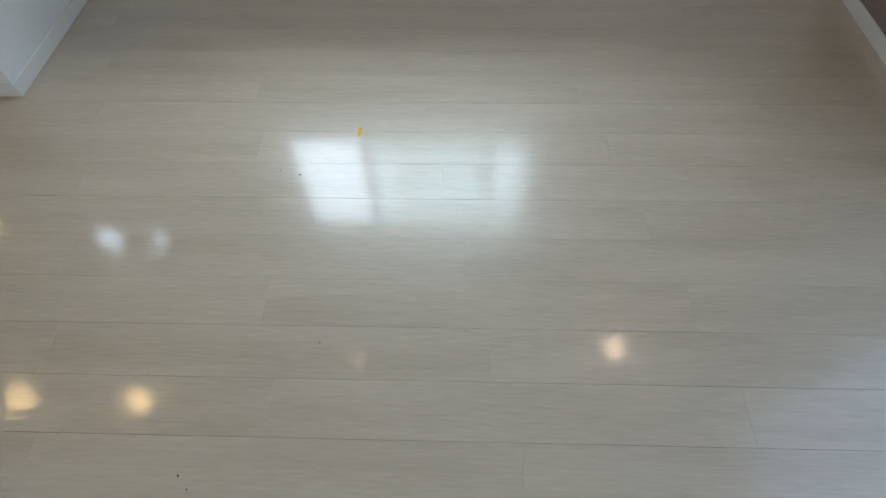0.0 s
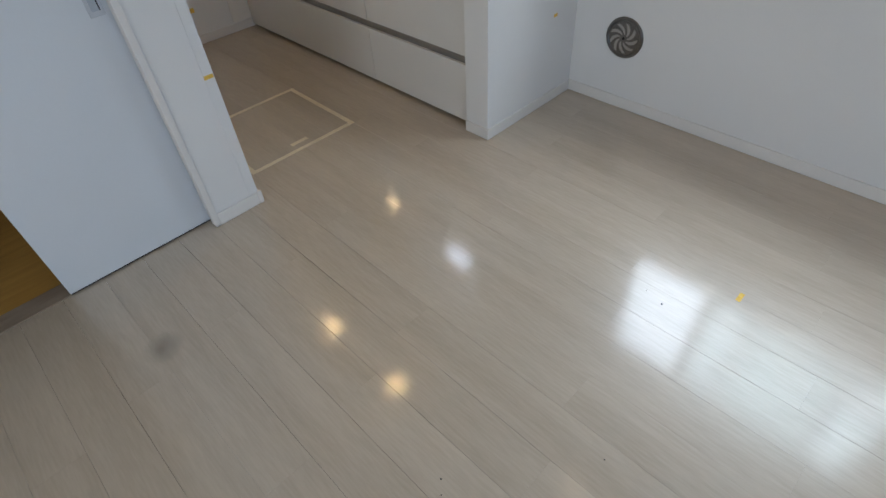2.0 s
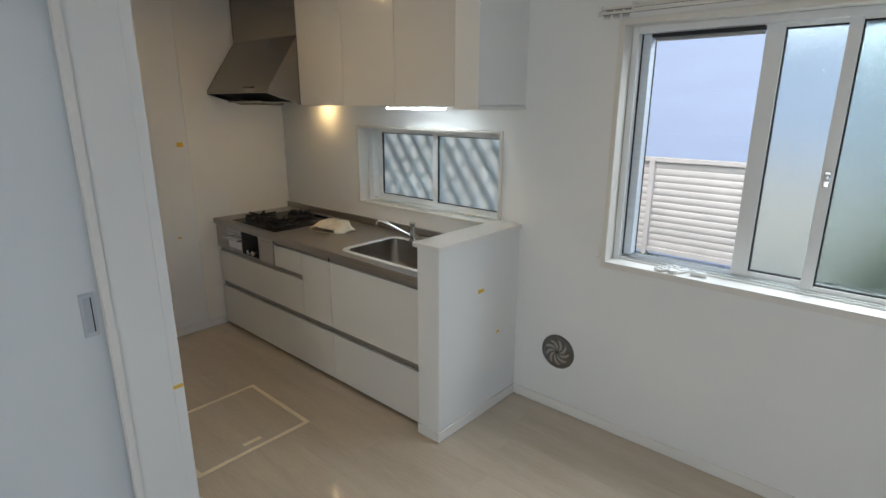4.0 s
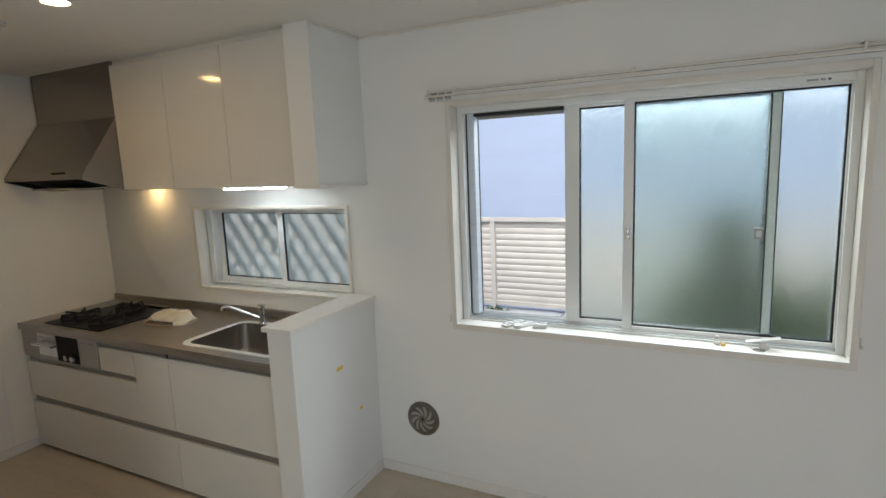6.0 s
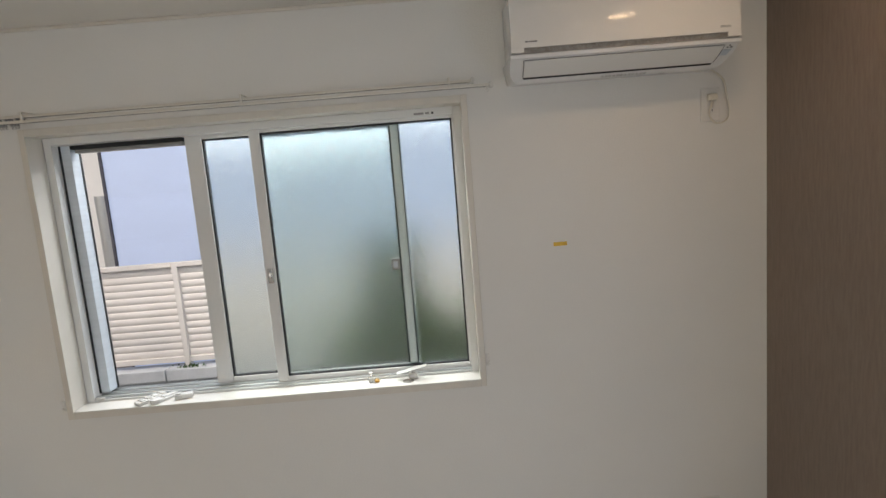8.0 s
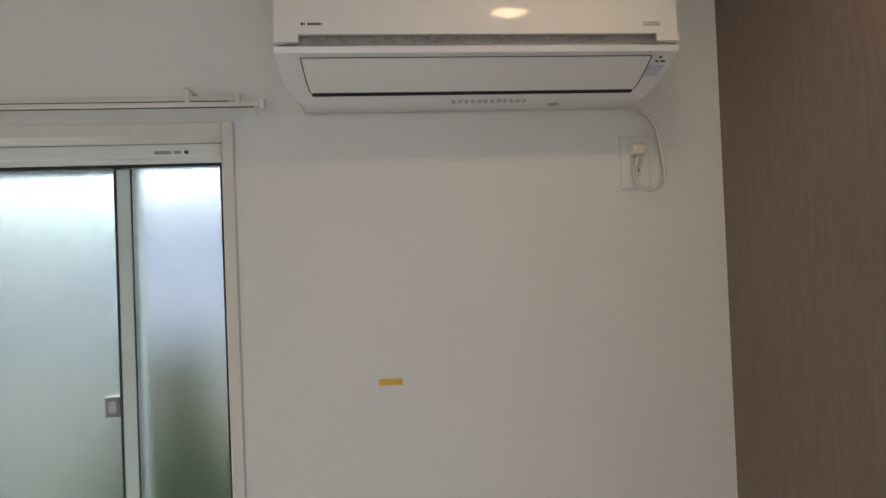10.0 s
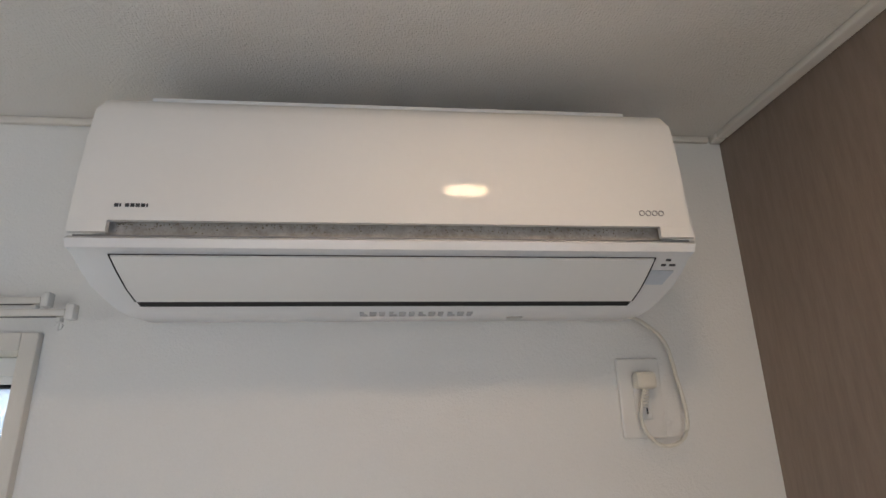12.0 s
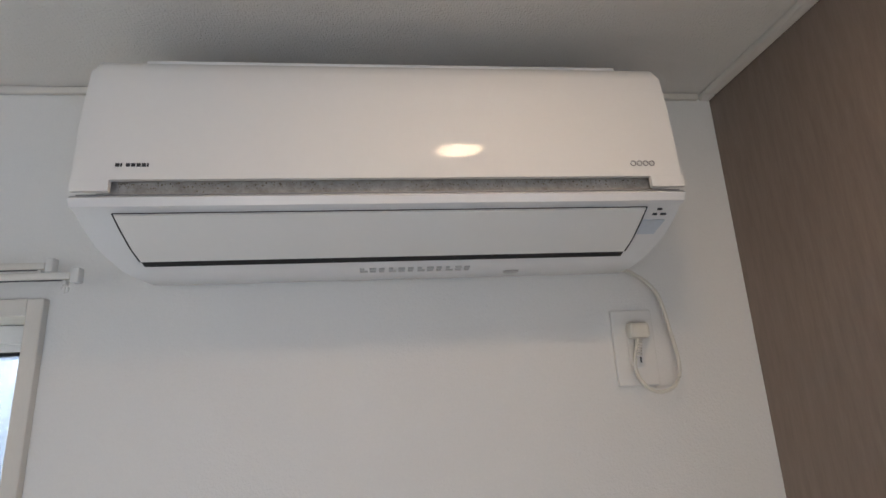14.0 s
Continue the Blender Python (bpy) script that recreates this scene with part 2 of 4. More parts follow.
def thing(name, at, label, category, group="", kind=""):
    ob = new(name)
    ob.empty_display_size = 0.05
    ob.location = at
    return tagged(ob, label, category, group, kind)


def solid(name, bm, material, label, category, group="", kind="", smooth=35):
    return tagged(finish(name, bm, material, smooth=smooth), label, category, group, kind)


def box(x0, x1, y0, y1, z0, z1, bev=0.0, bm=None, seg=2):
    bm = bm or bmesh.new()
    vs = bmesh.ops.create_cube(bm, size=1.0)["verts"]
    for v in vs:
        v.co = Vector(((x0 + x1) / 2 + v.co.x * (x1 - x0), (y0 + y1) / 2 + v.co.y * (y1 - y0), (z0 + z1) / 2 + v.co.z * (z1 - z0)))
    if bev:
        es = {e for v in vs for e in v.link_edges}
        bmesh.ops.bevel(bm, geom=list(es), offset=bev, segments=seg, profile=0.5, affect="EDGES")
    return bm


def lathe(profile, centre, axis="z", n=32, bm=None, closed=False):
    """Turns (radius, height) pairs round an axis through centre."""
    bm = bm or bmesh.new()
    cx, cy, cz = centre
    rings = []
    for r, h in profile:
        ring = []
        for k in range(n):
            a = 2 * math.pi * k / n
            u, v = r * math.cos(a), r * math.sin(a)
            co = {"z": (cx + u, cy + v, cz + h), "y": (cx + u, cy + h, cz + v), "x": (cx + h, cy + u, cz + v)}[axis]
            ring.append(bm.verts.new(co))
        rings.append(ring)
    for a, b in zip(rings, rings[1:]):
        for k in range(n):
            bm.faces.new((a[k], a[(k + 1) % n], b[(k + 1) % n], b[k]))
    bm.faces.new(rings[0])
    bm.faces.new(rings[-1])
    return bm


def tube(points, r, n=8, bm=None):
    """A round bar along points; corners are taken as they are given."""
    bm = bm or bmesh.new()
    pts = [Vector(p) for p in points]
    rings = []
    for i, p in enumerate(pts):
        d = (pts[min(i + 1, len(pts) - 1)] - pts[max(i - 1, 0)]).normalized()
        side = d.cross(Vector((0.13, 0.27, 0.95)) if abs(d.z) < 0.9 else Vector((1, 0.1, 0))).normalized()
        up = side.cross(d)
        rings.append([bm.verts.new(p + (side * math.cos(2 * math.pi * k / n) + up * math.sin(2 * math.pi * k / n)) * r) for k in range(n)])
    for a, b in zip(rings, rings[1:]):
        for k in range(n):
            bm.faces.new((a[k], a[(k + 1) % n], b[(k + 1) % n], b[k]))
    bm.faces.new(rings[0])
    bm.faces.new(rings[-1])
    return bm


def smooth_line(points, steps=6):
    """Catmull-Rom through the points."""
    ps = [Vector(p) for p in points]
    ps = [ps[0] * 2 - ps[1]] + ps + [ps[-1] * 2 - ps[-2]]
    out = []
    for a, b, c, d in zip(ps, ps[1:], ps[2:], ps[3:]):
        for k in range(steps):
            t = k / steps
            out.append(0.5 * (2 * b + (c - a) * t + (2 * a - 5 * b + 4 * c - d) * t * t + (3 * b - a - 3 * c + d) * t ** 3))
    return out + [ps[-2]]


def prism_x(profile, x0, x1, bm=None):
    """A (y, z) outline run along x."""
    bm = bm or bmesh.new()
    a = [bm.verts.new((x0, y, z)) for y, z in profile]
    b = [bm.verts.new((x1, y, z)) for y, z in profile]
    k = len(profile)
    for i in range(k):
        bm.faces.new((a[i], a[(i + 1) % k], b[(i + 1) % k], b[i]))
    bm.faces.new(a)
    bm.faces.new(b)
    return bm


def holed_wall(u0, u1, v0, v1, holes, place):
    """A slab with rectangular openings through it; place(u, v, side) gives a corner, side 0 or 1."""
    us = sorted({u0, u1, *[h[0] for h in holes], *[h[1] for h in holes]})
    vs = sorted({v0, v1, *[h[2] for h in holes], *[h[3] for h in holes]})
    full = lambda i, j: 0 <= i < len(us) - 1 and 0 <= j < len(vs) - 1 and not any(
        h[0] <= us[i] and us[i + 1] <= h[1] and h[2] <= vs[j] and vs[j + 1] <= h[3] for h in holes)
    bm, made = bmesh.new(), {}

    def corner(i, j, s):
        if (i, j, s) not in made:
            made[i, j, s] = bm.verts.new(place(us[i], vs[j], s))
        return made[i, j, s]

    for i in range(len(us) - 1):
        for j in range(len(vs) - 1):
            if not full(i, j):
                continue
            for s in (0, 1):
                bm.faces.new([corner(a, b, s) for a, b in ((i, j), (i + 1, j), (i + 1, j + 1), (i, j + 1))])
            for di, dj, (p, q) in ((-1, 0, ((i, j), (i, j + 1))), (1, 0, ((i + 1, j), (i + 1, j + 1))),
                                   (0, -1, ((i, j), (i + 1, j))), (0, 1, ((i, j + 1), (i + 1, j + 1)))):
                if not full(i + di, j + dj):
                    bm.faces.new((corner(*p, 0), corner(*q, 0), corner(*q, 1), corner(*p, 1)))
    return bm


def frame_bars(x0, x1, z0, z1, y0, y1, left, right, bottom, top, bev=0.002):
    """A rectangular ring in the x-z plane out of four butted bars."""
    bm = box(x0, x0 + left, y0, y1, z0, z1, bev)
    box(x1 - right, x1, y0, y1, z0, z1, bev, bm)
    box(x0 + left, x1 - right, y0, y1, z0, z0 + bottom, bev, bm)
    box(x0 + left, x1 - right, y0, y1, z1 - top, z1, bev, bm)
    return bm


# ---- the shell ----
WIN = (-0.862, 0.785, 0.915, 2.012)
KWIN = (-2.722, -1.516, 1.004, 1.518)
BALC = (-1.10, 1.10, 0.04, 1.98)
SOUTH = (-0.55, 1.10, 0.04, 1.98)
solid("wall_north", holed_wall(-3.80, 2.10, -0.10, CEIL, [WIN, KWIN], lambda u, v, s: (u, W + 0.19 * s, v)), WALLPAPER,
      "white textured wallpaper wall with two sliding windows", "wall", kind="structure")
solid("wall_east", holed_wall(-2.40, W, -0.10, CEIL, [BALC], lambda u, v, s: (E + 0.16 * s, u, v)), ACCENT,
      "brown woodgrain accent wallpaper wall", "wall", kind="structure")
# Unseen wall, opened for the added south window
solid("wall_south", holed_wall(-1.98, 2.11, -0.10, CEIL, [SOUTH], lambda u, v, s: (u, -2.40 - 0.16 * s, v)), WALLPAPER, "unseen plain white wallpaper wall", "wall", kind="structure")
solid("wall_west", holed_wall(-2.40, 0.705, -0.10, CEIL, [(-0.92, 0.545, -0.002, 2.0)], lambda u, v, s: (-1.808 - 0.03 * s, u, v)),
      WALLPAPER, "white wallpaper wall with a sliding door pocket", "wall", kind="structure")
solid("wall_west_back", holed_wall(-2.40, 0.705, -0.10, CEIL, [(-0.92, 0.545, -0.002, 2.0)], lambda u, v, s: (-1.91 - 0.05 * s, u, v)),
      WALLPAPER, "white wallpaper wall behind a sliding door pocket", "wall", kind="structure")
solid("wall_end", box(-1.96, -1.808, 0.7055, 0.745, -0.1, CEIL, 0.002), WALLPAPER, "white wallpaper wall end", "wall", kind="structure")
solid("wall_kitchen_south", box(-3.80, -1.9605, 0.62, 0.745, -0.1, CEIL), WALLPAPER, "white wallpaper kitchen wall", "wall", kind="structure")
solid("wall_kitchen_west", box(-3.80, -3.664, 0.7455, W - 0.0005, -0.1, CEIL), WALLPAPER, "white wallpaper kitchen wall", "wall", kind="structure")
solid("kitchen_wall_panel", box(-3.6635, -3.659, 1.664, W - 0.001, 0.062, CEIL - 0.001, 0.001), KPANEL,
      "glossy cream splash panel beside the stove", "wall panel", kind="structure")
solid("ceiling", box(-3.80, 2.10, -2.56, W + 0.19, CEIL, CEIL + 0.22), CEILING_PAPER, "white woven-texture ceiling", "ceiling", kind="structure", smooth=0)
solid("partition_wall", box(-1.512, -1.372, 1.768, W - 0.0005, 0, 1.012, 0.002), WALLPAPER,
      "low white partition beside the kitchen sink", "wall", kind="structure")
solid("partition_cap", box(-1.530, -1.356, 1.752, W - 0.001, 1.0125, 1.035, 0.003), TRIM, "white ledge on the low partition", "trim", kind="structure")
bulk = solid("wall_bulkhead", box(-1.512, -1.368, 2.036, W - 0.0005, 1.662, CEIL - 0.0005, 0.002), WALLPAPER,
             "white hanging wall end beside the wall cabinets", "wall", kind="structure")
solid("bulkhead_trim", box(-1.518, -1.362, 2.030, W - 0.001, 1.645, 1.6615, 0.002), TRIM, "white bottom edge of the hanging wall", "trim", kind="structure")

# The room past the sliding door
solid("wall_back_room", holed_wall(-3.90, -1.9605, -0.1, CEIL, [], lambda u, v, s: (u, -2.40 - 0.1 * s, v)), AMBER_WALL, "ochre wall of the next room", "wall", kind="structure")
solid("wall_back_room_west", box(-3.95, -3.85, -2.40, 0.6195, -0.1, CEIL), AMBER_WALL, "ochre wall of the next room", "wall", kind="structure")
solid("wall_back_room_north", box(-3.85, -1.9605, 0.6145, 0.6195, 0.001, CEIL - 0.001), AMBER_WALL, "ochre wall of the next room", "wall", kind="structure")
solid("floor_back_room", box(-3.90, -1.9605, -2.40, 0.6140, -0.10, -0.004), AMBER, "amber wooden floor of the next room", "floor", kind="structure")
solid("ceiling_back_room", box(-3.96, -3.8005, -2.56, 0.62, CEIL, CEIL + 0.2), CEILING_PAPER, "white ceiling", "ceiling", kind="structure")
solid("door_threshold", box(-1.9595, -1.866, -0.918, 0.543, -0.03, 0.003, 0.001), surface("worn threshold wood", (0.34, 0.27, 0.20), 0.5, vary=0.15, grain=(8, 1, 1)),
      "worn wooden sliding door track", "threshold", kind="structure")
bm = box(-1.835, -1.800, 0.520, 0.5448, 0.0035, 1.998, 0.002)
box(-1.835, -1.800, -0.9195, -0.895, 0.0035, 1.998, 0.002, bm)
box(-1.835, -1.800, -0.895, 0.520, 1.974, 1.998, 0.002, bm)
solid("door_casing", bm, TRIM, "white door casing", "trim", kind="structure")


def baseboard(x0, x1, y0, y1):
    solid("baseboard", box(x0, x1, y0, y1, 0.0005, 0.058, 0.0025), TRIM, "low white baseboard", "baseboard", kind="structure")


baseboard(-1.3715, E - 0.0095, W - 0.009, W - 0.0003)
baseboard(E - 0.009, E - 0.0003, 1.11, W)
baseboard(E - 0.009, E - 0.0003, -2.39, -1.11)
baseboard(-1.3717, -1.3627, 1.7595, W - 0.0095)
baseboard(-1.512, -1.372, 1.7595, 1.7677)
baseboard(-1.8077, -1.7987, 0.5452, 0.7355)
baseboard(-1.93, -1.8, 0.7455, 0.754)
baseboard(-3.6635, -3.6545, 0.755, 1.80)
baseboard(-3.654, -1.931, 0.7455, 0.754)
baseboard(-1.80, -0.56, -2.3997, -2.391)
baseboard(1.11, E - 0.01, -2.3997, -2.391)
baseboard(-1.8077, -1.7987, -2.39, -0.921)
solid("baseboard_cap", box(-1.8065, -1.7965, 0.7360, 0.7562, 0.0006, 0.0625, 0.003), TRIM, "white baseboard corner cap", "baseboard", kind="structure")
solid("ceiling_moulding", box(E - 0.022, E - 0.0003, -2.39, W - 0.023, CEIL - 0.013, CEIL - 0.0003, 0.004), TRIM, "white ceiling moulding", "trim", kind="structure")
solid("ceiling_moulding", box(-1.357, E - 0.026, W - 0.010, W - 0.0003, CEIL - 0.013, CEIL - 0.0003, 0.003), CASING, "thin cream ceiling bead", "trim", kind="structure")
solid("ceiling_moulding", box(-1.3677, -1.358, 2.04, W - 0.0003, CEIL - 0.013, CEIL - 0.0006, 0.003), CASING, "thin cream ceiling bead", "trim", kind="structure")
solid("moulding_corner", box(E - 0.0225, E - 0.0003, W - 0.0225, W - 0.0003, CEIL - 0.0136, CEIL - 0.0004, 0.004), TRIM, "white moulding corner block", "trim", kind="structure")

# ---- main window ----
win = thing("window_1", (-0.04, W, 0.9), "white sliding window with frosted panes, one side slid open", "window", kind="structure")
part("casing", frame_bars(-0.884, 0.805, 0.890, 2.037, W - 0.013, W + 0.075, 0.024, 0.024, 0.027, 0.027), CASING, win)
part("window_sill", box(-0.862, 0.784, W - 0.016, W + 0.080, 0.9172, 0.9225, 0.002), TRIM, win)
part("window_frame", frame_bars(-0.8598, 0.782, 0.9175, 2.0098, W + 0.0755, W + 0.185, 0.030, 0.030, 0.014, 0.030), VINYL, win)
tr = box(-0.8295, 0.7515, W + 0.085, W + 0.092, 0.9317, 0.940, 0.001)
box(-0.8295, 0.7515, W + 0.125, W + 0.131, 0.9317, 0.942, 0.001, tr)
box(-0.8295, 0.7515, W + 0.165, W + 0.171, 0.9317, 0.944, 0.001, tr)
part("track", tr, ALU, win)
part("side_track", box(-0.8295, -0.788, W + 0.120, W + 0.180, 0.945, 1.979, 0.003), TRACK_ALU, win)
part("weather_strip", box(-0.8293, -0.8243, W + 0.1135, W + 0.1195, 0.945, 1.979), GASKET, win)
part("top_strip", box(-0.788, -0.340, W + 0.120, W + 0.175, 1.964, 1.979, 0.001), GASKET, win, "dark screen roller slot")
part("roller_bar", box(-0.776, -0.342, W + 0.130, W + 0.165, 1.949, 1.9635, 0.003), INK_GREY, win, "grey screen pull bar")
part("outer_seal", box(-0.7878, -0.7850, W + 0.172, W + 0.180, 0.945, 1.963), GASKET, win)


def sash(parent, x0, x1, z0, z1, y, left, right, bottom, top, mat_glass, latch_x=None):
    s = part("sash", frame_bars(x0, x1, z0, z1, y - 0.016, y + 0.016, left, right, bottom, top, 0.003), VINYL, parent)
    gx0, gx1, gz0, gz1 = x0 + left, x1 - right, z0 + bottom, z1 - top
    part("gasket", frame_bars(gx0, gx1, gz0, gz1, y - 0.009, y + 0.009, 0.006, 0.006, 0.006, 0.006, 0.0), GASKET, s)
    pane = part("pane", box(gx0 + 0.006, gx1 - 0.006, y - 0.002, y + 0.002, gz0 + 0.006, gz1 - 0.006), mat_glass, s, "frosted glass pane")
    pane.visible_shadow = False
    if latch_x is not None:
        lt = box(latch_x - 0.011, latch_x + 0.011, y - 0.026, y - 0.0162, 1.362, 1.425, 0.004)
        box(latch_x - 0.006, latch_x + 0.008, y - 0.040, y - 0.0262, 1.385, 1.415, 0.005, lt)
        part("latch", lt, CHROME, s, "grey metal crescent latch")
    return s


sash(win, -0.063, 0.779, 0.926, 2.004, W + 0.110, 0.043, 0.034, 0.034, 0.036, FROST, -0.040)
s2 = sash(win, -0.334, 0.532, 0.930, 2.001, W + 0.148, 0.067, 0.038, 0.034, 0.036, FROST)
STILE = surface("grey-green stile cover", (0.74, 0.80, 0.78), 0.45, vary=0.03)
lt = box(0.455, 0.4905, W + 0.1085, W + 0.1315, 1.372, 1.420, 0.002)
part("latch", lt, CARCASS, s2, "grey latch keeper")
part("latch_plate", box(0.463, 0.481, W + 0.1076, W + 0.1084, 1.383, 1.409), SENSOR, s2, "grey keeper plate")
part("meeting_stile", box(0.4935, 0.5325, W + 0.1315, W + 0.1645, 0.929, 2.002, 0.003), STILE, s2, "grey-green stile cover")
part("stile_cover", box(0.4965, 0.5285, W + 0.1082, W + 0.1312, 0.974, 1.958, 0.002), STILE, s2, "grey-green stile cover")
for x0, x1 in ((0.4908, 0.4962), (0.5288, 0.5325)):
    part("stile_seal", box(x0, x1, W + 0.1080, W + 0.1312, 0.974, 1.958), SEAL, s2, "dark stile seal")
for k in range(3):
    part("label", box(0.60 + 0.022 * k, 0.616 + 0.022 * k + (0.008 if k == 0 else 0), W + 0.0747, W + 0.0754, 1.986, 1.994), INK_GREY, win, "small grey printed mark")
part("label", box(0.668, 0.677, W + 0.0747, W + 0.0754, 1.986, 1.994), INK, win, "small dark printed mark")
part("corner_stop", box(-0.826, -0.790, W + 0.078, W + 0.1, 0.9317, 0.938, 0.002), PLATE, win)
for x in (-0.900, 0.817):
    h = box(x - 0.006, x + 0.006, W - 0.007, W - 0.0004, 0.975 if x > 0 else 0.925, 1.022 if x > 0 else 0.968, 0.002)
    box(x - 0.004, x + 0.004, W - 0.016, W - 0.0072, 0.985 if x > 0 else 0.932, 0.993 if x > 0 else 0.940, 0.001, h)
    solid("cord_cleat", h, PLATE, "small ivory cord cleat on the wall", "cleat", "cord cleats")

# ---- kitchen window with its grille ----
kw = thing("window_2", (-2.137, W, 1.0), "small white sliding kitchen window with patterned glass", "window", kind="structure")
part("casing", frame_bars(-2.774, -1.534, 0.988, 1.532, W - 0.011, W + 0.075, 0.022, 0.020, 0.018, 0.018), CASING, kw)
part("window_frame", frame_bars(-2.750, -1.554, 1.0095, 1.5135, W + 0.0755, W + 0.180, 0.052, 0.022, 0.012, 0.018), VINYL, kw)


def ksash(x0, x1, y):
    s = part("sash", frame_bars(x0, x1, 1.022, 1.495, y - 0.012, y + 0.012, 0.040, 0.036, 0.032, 0.014, 0.002), VINYL, kw)
    part("gasket", frame_bars(x0 + 0.040, x1 - 0.036, 1.054, 1.481, y - 0.007, y + 0.007, 0.005, 0.005, 0.005, 0.005, 0.0), GASKET, s)
    pane = part("pane", box(x0 + 0.045, x1 - 0.041, y - 0.002, y + 0.002, 1.059, 1.476), FROST_K, s, "patterned glass pane")
    pane.visible_shadow = False


ksash(-2.690, -2.102, W + 0.128)
ksash(-2.140, -1.577, W + 0.098)
part("label", box(-1.68, -1.60, W + 0.0745, W + 0.0752, 1.500, 1.505), INK_GREY, kw, "small grey printed mark")
part("corner_stop", box(-2.697, -2.670, W + 0.078, W + 0.095, 1.0217, 1.028, 0.002), PLATE, kw)
kw.location.x += 0.033
grille = thing("window_grille", (-2.137, W + 0.24, 1.0), "silver diamond lattice grille outside the kitchen window", "grille")
gy = W + 0.235
part("frame", frame_bars(-2.78, -1.50, 0.95, 1.57, gy - 0.012, gy + 0.012, 0.022, 0.022, 0.022, 0.022), ALU, grille)
for sgn, dy in ((1, -0.006), (-1, 0.006)):
    for k in range(-6, 16):
        xs = -2.76 + 0.135 * k
        z0, z1 = 0.972, 1.548
        x0, x1 = (xs, xs + (z1 - z0) * 0.72) if sgn < 0 else (xs + (z1 - z0) * 0.72, xs)
        pts = [(x0, z0), (x1, z1)]
        cl = []
        for (xa, za), (xb, zb) in ((pts[0], pts[1]), (pts[1], pts[0])):
            if xa < -2.758:
                f = (-2.758 - xa) / (xb - xa)
                xa, za = -2.758, za + f * (zb - za)
            elif xa > -1.522:
                f = (xa + 1.522) / (xa - xb)
                xa, za = -1.522, za + f * (zb - za)
            cl.append((xa, gy + dy, za))
        if min(pts[0][0], pts[1][0]) > -1.55 or max(pts[0][0], pts[1][0]) < -2.73:
            continue
        part("bar", tube(cl, 0.022 if sgn > 0 else 0.010, 6), ALU, grille)
for x in (-2.775, -1.505):
    for z in (1.0, 1.52):
        part("bracket", box(x - 0.012, x + 0.012, W + 0.1905, gy - 0.0125, z - 0.015, z + 0.015), ALU, grille)

# ---- balcony window on the east wall ----
bw = thing("window_3", (E, 0.0, 0.04), "tall white balcony sliding window", "window", kind="structure")
for y0, y1, x in ((-1.095, 0.02, E + 0.10), (-0.02, 1.095, E + 0.13)):
    b = box(x - 0.015, x + 0.015, y0, y0 + 0.045, 0.045, 1.975, 0.003)
    box(x - 0.015, x + 0.015, y1 - 0.045, y1, 0.045, 1.975, 0.003, b)
    box(x - 0.015, x + 0.015, y0 + 0.045, y1 - 0.045, 0.045, 0.11, 0.003, b)
    box(x - 0.015, x + 0.015, y0 + 0.045, y1 - 0.045, 1.93, 1.975, 0.003, b)
    s = part("sash", b, VINYL, bw)
    pane = part("pane", box(x - 0.002, x + 0.002, y0 + 0.045, y1 - 0.045, 0.11, 1.93), CLEAR, s)
    pane.visible_shadow = False

# Unseen window, added so the south fill lamp has an opening
sw = thing("window_4", (0.275, -2.4, 0.04), "unseen south sliding window added for the fill lamp", "window", kind="structure")
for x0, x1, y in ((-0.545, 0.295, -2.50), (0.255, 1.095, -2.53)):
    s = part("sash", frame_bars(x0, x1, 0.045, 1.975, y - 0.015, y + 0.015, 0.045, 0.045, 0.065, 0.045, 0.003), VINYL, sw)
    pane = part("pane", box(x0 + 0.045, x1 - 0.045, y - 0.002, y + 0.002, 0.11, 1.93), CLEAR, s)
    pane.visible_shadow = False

# ---- outside ----
gm = bmesh.new()
bmesh.ops.create_grid(gm, x_segments=2, y_segments=2, size=300)
for v in gm.verts:
    v.co.z = -0.45
solid("ground", gm, SOIL, "gravel ground between the houses", "ground", kind="structure")
blockwall = thing("garden_wall", (-1.0, 4.55, -0.45), "low pale concrete block wall under the fence", "garden wall")
for k in range(9):
    part("block", box(-4.0 + 0.8 * k, -3.206 + 0.8 * k, 4.48, 4.61, -0.45, 0.31, 0.004), CONCRETE, blockwall)
    part("coping", box(-4.0 + 0.8 * k, -3.206 + 0.8 * k, 4.46, 4.63, 0.3105, 0.405, 0.008), CONCRETE, blockwall)
fence = thing("louvre_fence", (-1.0, 4.56, 0.405), "beige horizontal louvre fence on a low wall", "fence")
for bay in range(5):
    x0 = -5.445 + 2.0 * bay
    part("post", box(x0 - 0.022, x0 + 0.022, 4.525, 4.585, 0.4055, 1.250, 0.004), FENCE, fence)
    part("top_rail", box(x0 + 0.0225, x0 + 1.9775, 4.520, 4.580, 1.216, 1.252, 0.005), FENCE, fence)
    part("bottom_rail", box(x0 + 0.0225, x0 + 1.9775, 4.530, 4.578, 0.442, 0.484, 0.004), FENCE, fence)
    part("bracket", box(x0 - 0.03, x0 + 0.03, 4.535, 4.57, 0.4055, 0.430, 0.002), ALU, fence)
    for k in range(13):
        z, h = 0.4855 + 0.0561 * k, 0.0560
        prof = [(4.558, z - 0.001), (4.5535, z + 0.10 * h), (4.5500, z + 0.34 * h), (4.5500, z + 0.60 * h), (4.5530, z + 0.84 * h), (4.558, z + 0.99 * h), (4.563, z + 0.99 * h), (4.563, z - 0.001)]
        part("slat", prism_x(prof, x0 + 0.0225, x0 + 1.9775), FENCE, fence)
moss = bmesh.new()
